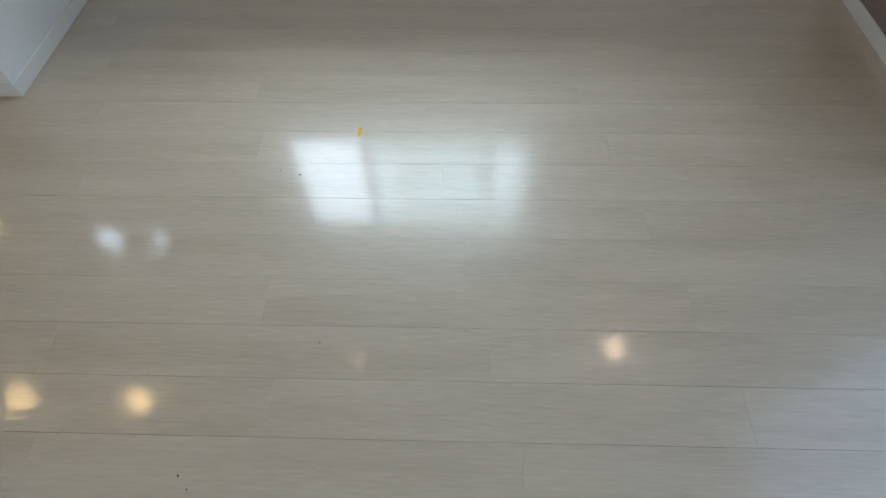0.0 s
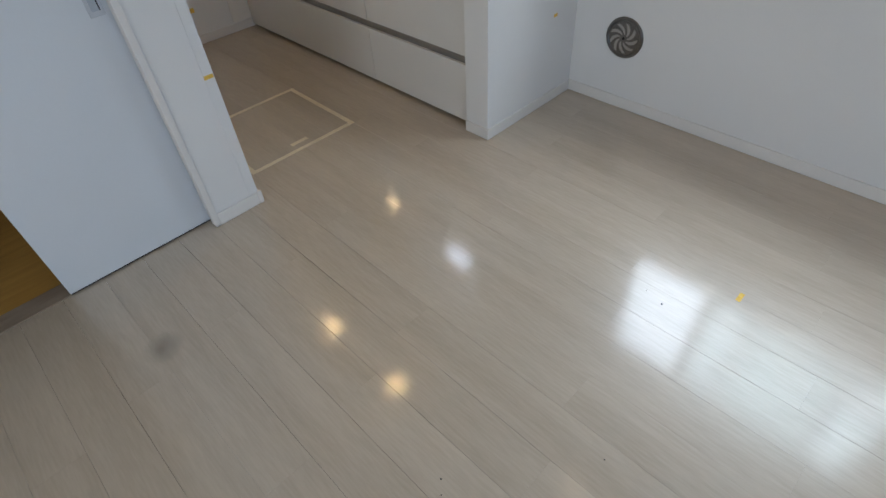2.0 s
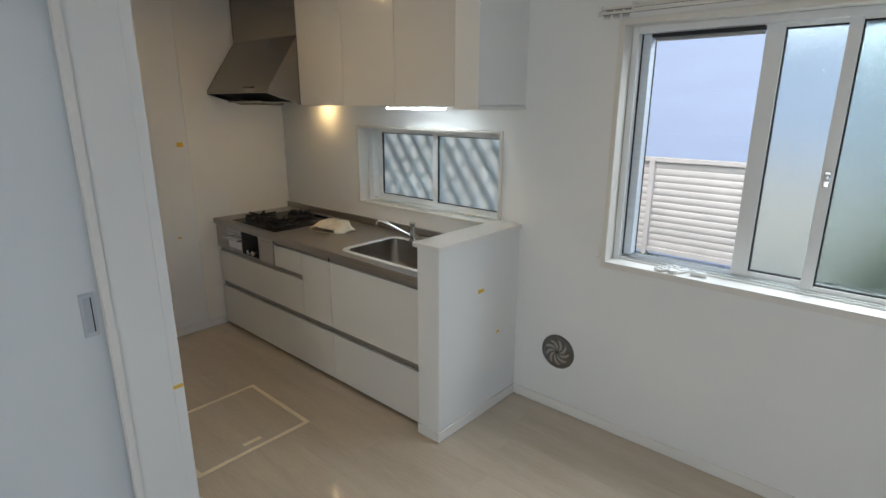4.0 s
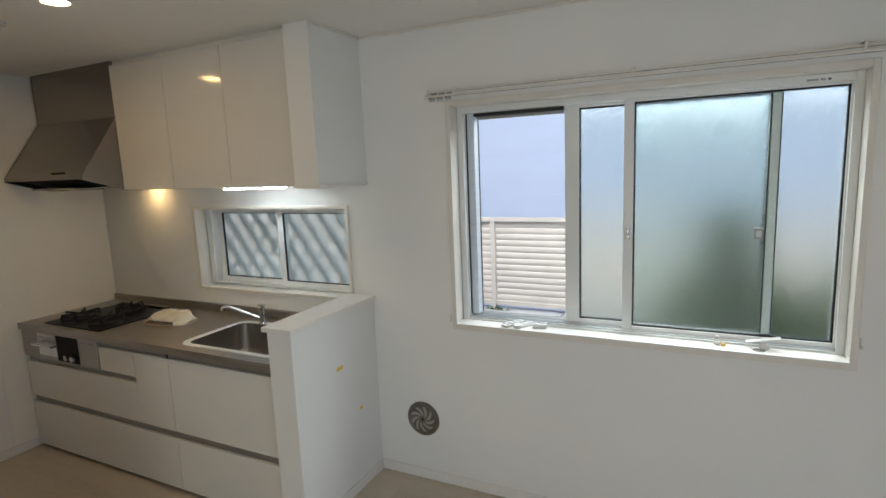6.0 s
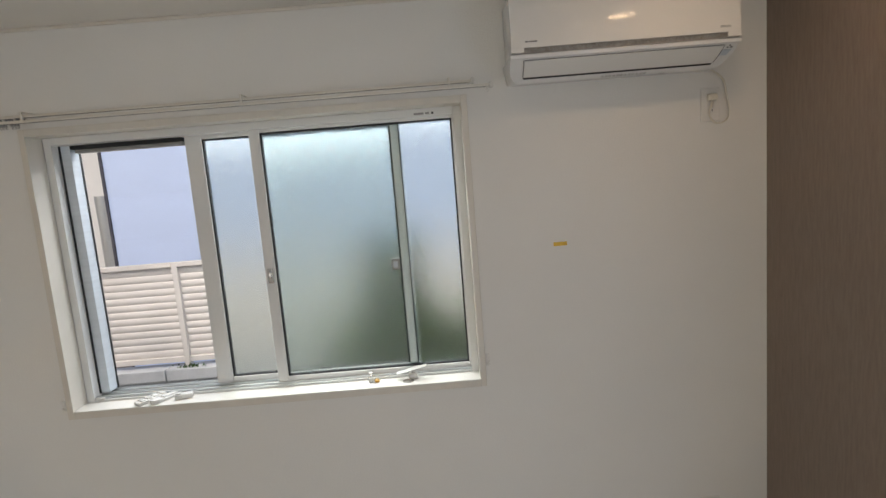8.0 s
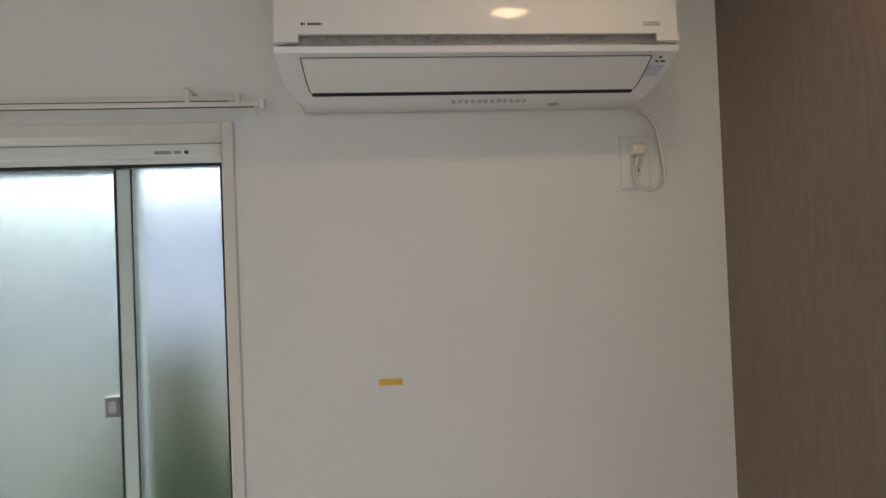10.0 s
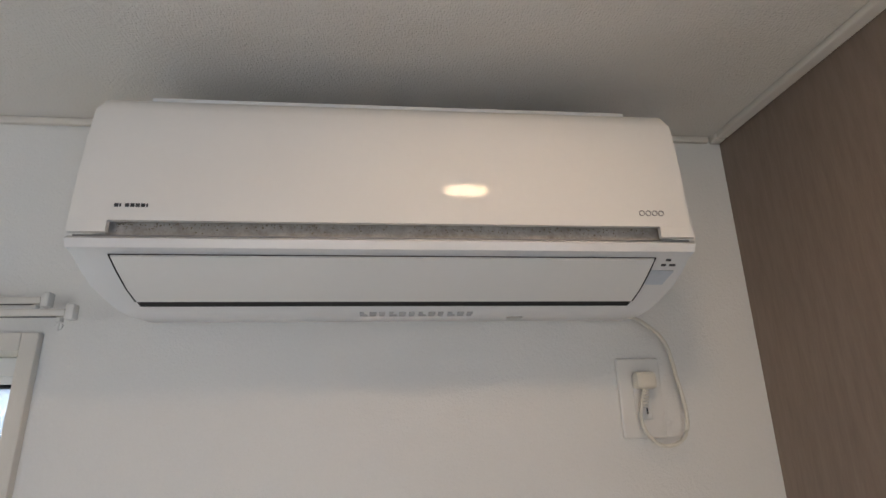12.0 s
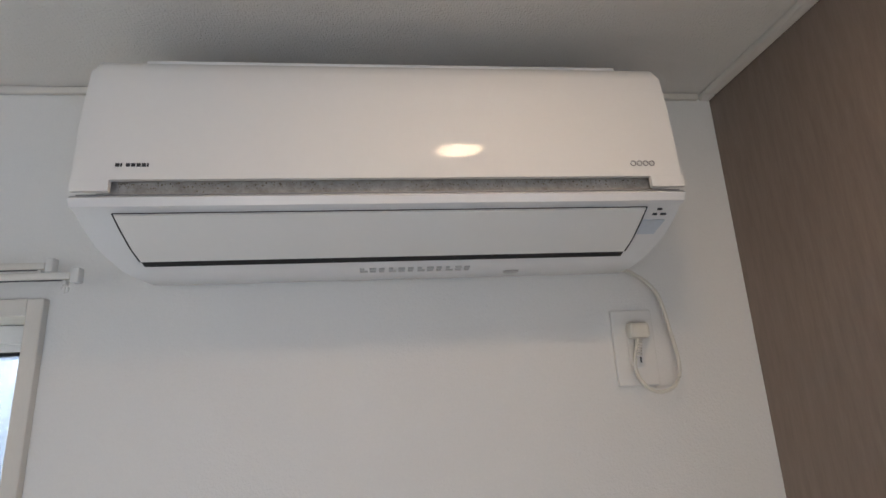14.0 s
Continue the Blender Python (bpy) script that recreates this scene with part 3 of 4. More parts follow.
for k in range(60):
    c = Vector((-1.40 + random.gauss(0, 0.05), 4.49 + random.gauss(0, 0.012), 0.406 + abs(random.gauss(0, 0.012))))
    d = Vector((random.uniform(-1, 1), random.uniform(-1, 1), random.uniform(0.2, 1))).normalized() * 0.02
    s = d.cross(Vector((0, 0, 1))).normalized() * 0.006
    moss.faces.new([moss.verts.new(c - s), moss.verts.new(c + s), moss.verts.new(c + d + s * 0.4), moss.verts.new(c + d - s * 0.4)])
solid("weed", moss, LEAF, "small green weed tuft on the wall top", "plant", kind="stuff")
house = thing("neighbour_house", (1.0, 6.0, -0.45), "pale blue sided neighbouring house", "house")
for k in range(8):
    z0 = -0.45 + 0.455 * k
    part("siding", box(-2.77, 9.0, 6.0, 6.16, z0, z0 + 0.4543, 0.0004), NEIGHBOUR, house)
part("corner_trim", box(-2.80, -2.7705, 5.985, 6.17, -0.45, 3.19, 0.003), surface("dark corner trim", (0.06, 0.06, 0.08), 0.5), house)
part("wall", box(-2.75, 9.0, 6.165, 14.0, -0.45, 3.189), NEIGHBOUR_TRIM, house)
part("roof", box(-2.9, 9.4, 5.9, 14.4, 3.1905, 3.30), surface("grey roof", (0.14, 0.14, 0.15), 0.7), house)
far = thing("far_house", (-6.0, 9.0, -0.45), "white house beyond with a downpipe", "house")
part("wall", box(-12.0, -2.9, 9.0, 14.0, -0.45, 4.6), NEIGHBOUR_TRIM, far)
part("downpipe", lathe([(0.10, 0), (0.10, 2.35)], (-4.62, 8.86, -0.45), n=16), ALU, far, "silver drainpipe", smooth=45)
part("downpipe", lathe([(0.05, 0), (0.05, 1.9)], (-4.42, 8.93, -0.45), n=12), NEIGHBOUR_TRIM, far)


def shrub(cx, cy, height, wide0, leaves, label):
    sh = thing("garden_shrub", (cx, cy, -0.45), label, "shrub", "garden shrubs")
    top = height - 0.25
    trunk = tube(smooth_line([(cx, cy, -0.45), (cx + 0.02, cy - 0.01, 0.1), (cx - 0.02, cy + 0.01, 0.5 * top), (cx, cy, top)]), 0.022, 8)
    for k in range(10):
        a, z = k * 2.4, 0.15 + 0.08 * k * height / 1.4
        c, d = math.cos(a) * wide0, math.sin(a) * wide0
        tube([(cx, cy, z), (cx + 0.5 * c, cy + 0.5 * d, z + 0.12), (cx + 0.8 * c, cy + 0.8 * d, z + 0.18)], 0.007, 5, trunk)
    part("trunk", trunk, BARK, sh)
    crown = bmesh.new()
    for k in range(leaves):
        zz = height * random.random() ** 1.35
        f = zz / height
        wide = wide0 * (1 - 0.75 * max(0, f - 0.45) ** 1.2 / 0.5) * (0.82 + 0.25 * math.sin(zz * 9))
        a, rr = random.uniform(0, 6.283), wide * math.sqrt(random.random())
        c = Vector((cx + rr * math.cos(a), cy + rr * math.sin(a) * 0.75, zz))
        d = Vector((random.gauss(0, 1), random.gauss(0, 1), random.gauss(0, 0.7))).normalized() * random.uniform(0.035, 0.06)
        s = d.cross(Vector((random.gauss(0, 1), random.gauss(0, 1), random.gauss(0, 1)))).normalized() * 0.015
        crown.faces.new([crown.verts.new(p) for p in (c, c + d * 0.45 + s, c + d, c + d * 0.45 - s)])
    part("crown", crown, LEAF, sh, smooth=0)


shrub(0.40, 3.14, 1.46, 0.42, 15000, "dark green garden shrub outside the window")
shrub(0.95, 3.34, 1.12, 0.30, 5500, "lower green garden shrub outside the window")

# ---- living room fittings ----
# Air conditioner: sections of (y, z, left x, right x)
AXL, AXR = 0.956, 1.708
ac = thing("air_conditioner", (1.335, W, 2.04), "white wall-mounted air conditioner with a dusty intake slot", "air conditioner")


def loft(sections, bm=None):
    """A closed outline in y and z whose ends lie at its own left and right x."""
    bm = bm or bmesh.new()
    a = [bm.verts.new((l, y, z)) for y, z, l, r in sections]
    b = [bm.verts.new((r, y, z)) for y, z, l, r in sections]
    k = len(sections)
    for i in range(k):
        bm.faces.new((a[i], a[(i + 1) % k], b[(i + 1) % k], b[i]))
    bm.faces.new(a)
    bm.faces.new(b)
    return bm


core = [(W - 0.001, 2.060, 0.965, 1.703), (W - 0.001, 2.324, 0.965, 1.699), (2.300, 2.320, 0.967, 1.699), (2.250, 2.306, 0.970, 1.698),
        (2.232, 2.150, 0.970, 1.698), (2.232, 2.118, 0.970, 1.698), (2.330, 2.118, 0.970, 1.698), (2.400, 2.062, 0.985, 1.690)]
part("body", loft(core), AC_BODY, ac, smooth=45)
# front panel, with its lower edge stepped up between the corners
prof = [(2.300, 2.331), (2.262, 2.327), (2.232, 2.313), (2.2166, 2.290), (2.2125, 2.26), (2.2093, 2.23), (2.2072, 2.20), (2.2065, 2.185), (2.2059, 2.161), (2.2060, 2.137)]
inner = [(2.213, 2.137), (2.216, 2.20), (2.219, 2.26), (2.226, 2.286), (2.240, 2.304), (2.265, 2.317), (2.300, 2.321)]
tip = {2.331: 0.022, 2.327: 0.012, 2.313: 0.004}
fp = loft([(y, z, AXL + tip.get(z, 0) * 0.9 + (2.34 - z) * -0.004, AXR - tip.get(z, 0) * 0.9 + (2.34 - z) * 0.004) for y, z in prof + inner])
for xa, xb in ((0.9542, 0.997), (1.668, 1.7128)):
    loft([(2.2060, 2.1369, xa, xb), (2.2055, 2.1225, xa, xb), (2.212, 2.1225, xa, xb), (2.213, 2.1369, xa, xb)], fp)
panel = part("front_panel", fp, AC_WHITE, ac, smooth=45)
for k in range(7):
    part("brand_mark", box(1.0025 + 0.0060 * k, 1.0071 + 0.0060 * k - (0.003 if k in (1, 6) else 0), 2.2052, 2.2066, 2.1535, 2.1578), INK, panel, "dark grey maker's mark")
for k in range(4):
    ring = [(1.646 + 0.0085 * k + 0.0034 * math.cos(a), 2.2052, 2.1550 + 0.0034 * math.sin(a)) for a in [math.pi * j / 6 for j in range(13)]]
    part("emblem", tube(ring, 0.0007, 5), EMBLEM, panel, "small outlined emblem")
part("intake", box(0.990, 1.675, 2.222, 2.2318, 2.105, 2.141), AC_DUST, ac, "dusty grey intake slot")
mould = bmesh.new()
for k in range(260):
    x = 1.0 + 0.66 * random.random() ** 1.25
    z = 2.1385 - abs(random.gauss(0, 0.0045))
    rr = random.uniform(0.0004, 0.0010)
    lathe([(rr * random.uniform(0.7, 1.5), 0), (rr * 0.5, -0.0004)], (x, 2.2218, z), "y", 6, mould)
tagged(part("mould", mould, MOULD, ac, "dark mould spots in the intake"), kind="stuff")
part("slot_floor", box(0.958, 1.709, 2.214, 2.2316, 2.1197, 2.1212), INK_GREY, ac)
low = [(2.2145, 2.1195, 0.952, 1.714), (2.2100, 2.1155, 0.951, 1.715), (2.2140, 2.1055, 0.952, 1.714), (2.2270, 2.1010, 0.953, 1.713),
       (2.2480, 2.0870, 0.9535, 1.7125), (2.2740, 2.0720, 0.9560, 1.7100), (2.2980, 2.0610, 0.9615, 1.7050), (2.3150, 2.0490, 0.9720, 1.6950),
       (2.3350, 2.0430, 0.982, 1.687), (2.4100, 2.0480, 0.975, 1.698), (2.438, 2.056, 0.966, 1.704), (2.438, 2.1195, 0.955, 1.711)]
part("lower_body", loft(low), AC_BODY, ac, smooth=45)
flap = [(2.2262, 2.1010, 0.9985, 1.6630), (2.2470, 2.0862, 1.0000, 1.6615), (2.2730, 2.0708, 1.0015, 1.6600), (2.2965, 2.0600, 1.0035, 1.6580),
        (2.2940, 2.0560, 1.0035, 1.6580), (2.2700, 2.0665, 1.0015, 1.6600), (2.2440, 2.0820, 1.0000, 1.6615), (2.2230, 2.0965, 0.9985, 1.6630)]
part("air_flap", loft(flap), AC_WHITE, ac, "closed white air flap", smooth=45)
part("slot", loft([(2.2962, 2.0590, 1.003, 1.6585), (2.3042, 2.0533, 1.005, 1.656), (2.3027, 2.0514, 1.005, 1.656), (2.2945, 2.0568, 1.003, 1.6585)]), DARK, ac, "dark outlet slot")
edge = tube([(0.9970, 2.2215, 2.0990), (1.6645, 2.2215, 2.0990)], 0.0007, 6)
for a, b in ((0.9970, 1), (1.6645, -1)):
    tube([(a, 2.2215, 2.0990), (a + 0.0015 * b, 2.2425, 2.0835), (a + 0.003 * b, 2.2690, 2.0680), (a + 0.005 * b, 2.2935, 2.0565)], 0.0010, 6, edge)
part("flap_gap", edge, DARK, ac, "dark gap round the flap")
part("sensor_window", loft([(2.2455, 2.0886, 1.668, 1.699), (2.2680, 2.0754, 1.661, 1.692), (2.2670, 2.0739, 1.661, 1.692), (2.2440, 2.0871, 1.668, 1.699)]), PALE_SENSOR, ac, "pale grey receiver window")
for x, y, z, wd in ((1.686, 2.2300, 2.0985, 0.006), (1.682, 2.2375, 2.0938, 0.006), (1.694, 2.2375, 2.0938, 0.008)):
    part("mark", box(x - wd / 2, x + wd / 2, y - 0.0014, y + 0.0014, z - 0.0013, z + 0.0013), INK, ac)
for k in range(24):
    x, row_y = 1.283 + 0.0135 * (k // 2), (2.3215, 2.3290)[k % 2]
    part("warning_label", box(x, x + 0.0060 + 0.0009 * (k * 5 % 6), row_y, row_y + 0.0036, 2.0424 + 0.0016 * (1 - k % 2), 2.0475), FAINT_INK, ac)
part("drain_mark", lathe([(0.012, 0), (0.012, 0.002)], (1.505, 2.352, 2.0425), "z", 12), INK_GREY, ac)
part("top_rim", box(1.002, 1.664, 2.2560, 2.300, 2.3285, 2.3338, 0.0015), AC_BODY, ac)
part("top_vent", box(1.01, 1.66, 2.3005, 2.42, 2.3319, 2.3330), AC_DUST, ac)
ac.scale.x = 1.015

plate = thing("wall_outlet", (1.726, W, 1.865), "white wall outlet below the air conditioner with its plug in", "outlet")
part("plate", box(1.690, 1.762, W - 0.008, W - 0.0003, 1.865, 1.989, 0.003), PLATE, plate)
part("socket", box(1.7125, 1.7395, W - 0.0105, W - 0.0082, 1.894, 1.960, 0.001), PLATE, plate)
for x in (1.7205, 1.7315):
    part("socket_hole", box(x - 0.0012, x + 0.0012, W - 0.0112, W - 0.0106, 1.902, 1.911), DARK, plate)
cable = thing("power_cord", (1.726, W, 1.90), "ivory power cord with a plug hanging from the air conditioner", "cord")
part("plug", box(1.710, 1.744, W - 0.034, W - 0.0113, 1.940, 1.966, 0.006), CORD, cable)
relief = bmesh.new()
for k in range(6):
    lathe([(0.0055, 0), (0.0055, 0.0028)], (1.7250 - 0.0008 * k, W - 0.026, 1.9355 - 0.0045 * k), "z", 10, relief)
part("strain_relief", relief, CORD, cable)
cord = smooth_line([(1.698, 2.41, 2.056), (1.730, 2.410, 2.046), (1.766, 2.412, 2.013), (1.781, 2.415, 1.952), (1.788, 2.415, 1.895), (1.775, 2.413, 1.864),
                    (1.744, 2.412, 1.855), (1.720, 2.412, 1.872), (1.713, 2.413, 1.900), (1.7245, W - 0.026, 1.942)], 8)
part("cord", tube(cord, 0.0030, 8), CORD, cable)
lo = thing("wall_outlet", (1.695, W, 0.205), "white double wall outlet low on the wall", "outlet")
part("plate", box(1.642, 1.748, W - 0.008, W - 0.0003, 0.205, 0.325, 0.003), PLATE, lo)
for cx in (1.672, 1.718):
    part("socket", box(cx - 0.0135, cx + 0.0135, W - 0.0105, W - 0.0082, 0.225, 0.305, 0.001), PLATE, lo)
    for zz in (0.245, 0.285):
        for dx in (-0.0055, 0.0055):
            part("socket_hole", box(cx + dx - 0.0012, cx + dx + 0.0012, W - 0.0112, W - 0.0106, zz - 0.005, zz + 0.005), DARK, lo)

rail = thing("curtain_rail", (-0.04, W, 2.06), "white double curtain rail with bunched hooks above the window", "curtain rail")
for y, z, x0, x1 in ((W - 0.045, 2.080, -0.955, 0.822), (W - 0.090, 2.054, -0.945, 0.884)):
    r = part("rail", box(x0, x1, y - 0.007, y + 0.007, z - 0.0070, z + 0.0030, 0.002), RAIL_CREAM, rail)
    part("rail_slot", box(x0 + 0.01, x1 - 0.012, y - 0.0032, y + 0.0032, z - 0.0077, z - 0.0071), INK, r)
    for xe in (x0 - 0.006, x1 + 0.006):
        part("end_cap", box(xe - 0.0058, xe + 0.0058, y - 0.008, y + 0.008, z - 0.012, z + 0.010, 0.003), PLATE, r)
    for k in range(13):
        x = x0 + 0.012 + 0.0105 * k if k < 12 else x1 - 0.008
        hk = box(x - 0.003, x + 0.003, y - 0.005, y + 0.005, z - 0.0145, z - 0.0083, 0.001)
        tube([(x, y, z - 0.0145)] + [(x + 0.0055 * math.sin(a), y, z - 0.0205 - 0.0055 * -math.cos(a) * -1) for a in (0, 0.9, 1.8, 2.7, 3.6, 4.5)], 0.0011, 6, hk)
        part("hook", hk, INK_GREY if k % 4 else PLATE, r, "small curtain runner hook")
for x in (-0.80, -0.01, 0.74):
    br = box(x - 0.005, x + 0.005, W - 0.098, W - 0.0004, 2.0850, 2.0872, 0.001)
    box(x - 0.004, x + 0.004, W - 0.094, W - 0.086, 2.0572, 2.0848, 0.001, br)
    part("bracket", br, RAIL_CREAM, rail)

vent = thing("round_vent", (-1.09, W, 0.354), "round dull metal wall vent with swirled slots", "vent")
part("cover", lathe([(0.098, -0.0005), (0.098, -0.004), (0.093, -0.010), (0.084, -0.011), (0.080, -0.007), (0.022, -0.010), (0.010, -0.011)], (-1.09, W, 0.354), "y", 48), VENT_METAL, vent)
for k in range(9):
    blade = bmesh.new()
    a0 = 2 * math.pi * k / 9
    top, bot = [], []
    for j in range(7):
        t = j / 6
        r, a = 0.018 + 0.053 * t, a0 + 0.75 * t
        wd = 0.0012 + 0.0080 * math.sin(math.pi * min(1, t * 0.72 + 0.02))
        for lst, sg in ((top, 1), (bot, -1)):
            lst.append((-1.09 + r * math.cos(a) - sg * wd * math.sin(a), 0.354 + r * math.sin(a) + sg * wd * math.cos(a), r))
    ring = [blade.verts.new((x, W - 0.0128 + 0.03 * max(0, r - 0.02) * 0.06, z)) for x, z, r in top + bot[::-1]]
    f = blade.faces.new(ring)
    g = bmesh.ops.extrude_face_region(blade, geom=[f])
    for v in [v for v in g["geom"] if isinstance(v, bmesh.types.BMVert)]:
        v.co.y += 0.006
    part("blade", blade, surface("bright vent blade", (0.44, 0.41, 0.37), 0.35, metal=0.6) if k == 0 else bpy.data.materials["bright vent blade"], vent)
part("hub", lathe([(0.006, -0.0112), (0.006, -0.0140), (0.003, -0.015)], (-1.09, W, 0.354), "y", 16), DARK, vent)


def tape(lo, hi, where):
    solid("masking_tape", box(lo[0], hi[0], lo[1], hi[1], lo[2], hi[2]), TAPE, "small yellow masking tape strip stuck on the " + where, "tape", "masking tape marks")


tape((1.105, W - 0.0010, 1.434), (1.158, W - 0.0002, 1.449), "white wall")
tape((-1.3718, 2.072, 0.722), (-1.3710, 2.122, 0.742), "low partition")
tape((-1.3718, 2.245, 0.444), (-1.3710, 2.272, 0.459), "low partition")
tape((-1.8078, 0.705, 0.591), (-1.8070, 0.742, 0.606), "white wall end")
tape((-3.6638, 1.590, 1.376), (-3.6630, 1.634, 1.408), "kitchen wall")
tape((-3.6638, 1.517, 0.730), (-3.6630, 1.547, 0.742), "kitchen wall")
tape((-3.6638, 1.395, 0.205), (-3.6630, 1.425, 0.235), "kitchen wall")
tape((-0.057, 1.562, 0.0006), (-0.041, 1.606, 0.0014), "floor")

# sliding door
door = thing("sliding_door", (-1.875, 0.25, 0.006), "white sliding door standing half open", "door")
part("panel", box(-1.894, -1.860, -0.050, 0.69, 0.009, 1.990, 0.002), DOOR_WHITE, door)
hd = part("pull_plate", box(-1.8598, -1.8575, 0.462, 0.509, 0.876, 1.036, 0.001), ALU, door, "recessed silver door pull")
part("recess", box(-1.8576, -1.8570, 0.473, 0.499, 0.892, 1.020), SENSOR, hd)
part("recess_shadow", box(-1.8569, -1.8566, 0.4950, 0.4990, 0.892, 1.020), DARK, hd)
part("bottom_seal", box(-1.892, -1.862, -0.048, 0.54, 0.0035, 0.0085), GASKET, door)

# on the sill
SILL = 0.9228
for x, y, rot, kind in ((-0.575, 2.492, 58, 0), (-0.520, 2.490, 58, 1), (-0.440, 2.484, 14, 2)):
    h = thing("plastic_fitting", (x, y, SILL), "small white plastic curtain fitting on the window sill", "fitting", "loose fittings on the sill")
    if kind == 0:
        b = box(-0.065, 0.065, -0.021, 0.021, 0, 0.014, 0.003)
        for k in range(4):
            for side in (-1, 1):
                box(-0.055 + 0.028 * k, -0.034 + 0.028 * k, side * 0.0095 - 0.007, side * 0.0095 + 0.007, 0.0142, 0.019, 0.002, b)
    elif kind == 1:
        b = lathe([(0.021, 0), (0.023, 0.008), (0.020, 0.016), (0.010, 0.019)], (-0.042, 0.0, 0), n=18)
        box(-0.040, 0.065, -0.021, 0.021, 0.0, 0.012, 0.004, b)
        box(-0.012, 0.055, -0.013, 0.013, 0.0122, 0.016, 0.002, b)
    else:
        b = box(-0.034, 0.034, -0.016, 0.016, 0, 0.020, 0.004)
        box(-0.028, -0.010, -0.012, 0.012, 0.0202, 0.025, 0.002, b)
    p = part("moulding", b, PLATE, h)
    p.matrix_parent_inverse = Matrix()
    h.rotation_euler = (0, 0, radians(rot))
bot = thing("glass_bottle", (0.335, 2.490, SILL), "tiny clear bottle with yellow liquid on the sill", "bottle")
part("bottle", lathe([(0.011, 0), (0.0125, 0.003), (0.0125, 0.020), (0.007, 0.026), (0.006, 0.032)], (0.333, 2.490, SILL), n=18), glass("bottle glass", (0.97, 0.98, 0.98), 0.02), bot)
part("cap", lathe([(0.0085, 0.0322), (0.0085, 0.040)], (0.333, 2.490, SILL), n=16), PLATE, bot)
solid("amber_pebble", lathe([(0.006, 0), (0.011, 0.003), (0.010, 0.010), (0.004, 0.013)], (0.357, 2.484, SILL), n=14), surface("yellow plastic", (0.75, 0.42, 0.06), 0.35), "small yellow plastic cap on the sill", "cap")
lean = thing("blind_bracket", (0.500, 2.495, SILL), "loose white bracket with a tilted strip on the sill", "bracket")
b = box(-0.012, 0.026, -0.010, 0.014, 0.0, 0.022, 0.004)
strip_top = prism_x([(-0.010, 0.0), (0.016, 0.003), (0.016, 0.0055), (-0.010, 0.0025)], -0.060, 0.064, b)
for v in [v for v in strip_top.verts if abs(v.co.x) > 0.05]:
    v.co.z += 0.034 + 0.22 * v.co.x
box(0.002, 0.018, -0.006, 0.010, 0.0222, 0.036, 0.002, b)
p = part("strip", b, PLATE, lean)
p.matrix_parent_inverse = Matrix()
# Shadow under the bracket, laid on the sill as a thin dark disc
stain = lathe([(0.024, 0), (0.019, 0.0008), (0.010, 0.003)], (0.487, 2.470, SILL), n=20)
solid("bracket_shadow", stain, surface("bracket shadow grey", (0.27, 0.25, 0.22), 0.95, vary=0.4, size=60), "low grey disc as the bracket's shadow on the sill", "dust", kind="stuff")

# ---- lights on the ceiling ----
for x, y, lamp, rad in ((-2.85, 1.32, KITCHEN_GLOW, 0.045), (-1.973, 1.32, KITCHEN_GLOW, 0.045), (-0.44, 1.64, DIM_GLOW, 0.050), (1.482, 1.79, DOWN_GLOW, 0.050)):
    d = thing("downlight", (x, y, CEIL), "round recessed downlight giving warm light", "downlight", "ceiling downlights")
    part("ring", lathe([(rad + 0.010, -0.0005), (rad + 0.010, -0.004), (rad + 0.004, -0.006), (rad + 0.0005, -0.0025)], (x, y, CEIL), n=32), TRIM, d)
    part("lamp", lathe([(rad, -0.0030), (rad, -0.0038)], (x, y, CEIL), n=32), lamp, d, "glowing warm lens")
det = thing("smoke_detector", (-2.455, 1.325, CEIL), "low white fire detector on the kitchen ceiling", "detector")
part("base", lathe([(0.055, -0.0005), (0.055, -0.010), (0.048, -0.014)], (-2.455, 1.325, CEIL), n=32), PLATE, det)
part("dome", lathe([(0.036, -0.0142), (0.034, -0.030), (0.022, -0.036)], (-2.455, 1.325, CEIL), n=28), PLATE, det)

# ---- kitchen ----
FY = 1.802
worktop = thing("kitchen_worktop", (-2.59, 2.1, 0.81), "brown-grey stainless steel kitchen worktop with a raised back edge", "worktop")
SX0, SX1, SY0, SY1 = -2.215, -1.585, 1.880, 2.285
part("top", holed_wall(-3.655, -1.5135, 1.787, 2.438, [(SX0, SX1, SY0, SY1)], lambda u, v, s: (u, v, 0.845 - 0.034 * s)), STEEL, worktop, smooth=0)
part("back_edge", box(-3.655, -1.5135, 2.420, 2.4385, 0.8453, 0.893, 0.004), STEEL, worktop)
part("front_edge", box(-3.655, -1.5135, 1.7835, 1.7868, 0.808, 0.848, 0.0015), STEEL, worktop)
sink = thing("kitchen_sink", (-1.9, 2.08, 0.67), "stainless steel kitchen sink with sheen painted on its rim", "sink")


def round_ring(bm, inset, r, z):
    """Corner-rounded outline of the sink at a height."""
    ring = []
    for cx, cy, a0 in ((SX1 - inset - r, SY1 - inset - r, 0), (SX0 + inset + r, SY1 - inset - r, 90), (SX0 + inset + r, SY0 + inset + r, 180), (SX1 - inset - r, SY0 + inset + r, 270)):
        for j in range(6):
            a = radians(a0 + 18 * j)
            ring.append(bm.verts.new((cx + r * math.cos(a), cy + r * math.sin(a), z)))
    return ring


def join_rings(bm, rings):
    for a, b in zip(rings, rings[1:]):
        for k in range(len(a)):
            bm.faces.new((a[k], a[(k + 1) % len(a)], b[(k + 1) % len(a)], b[k]))


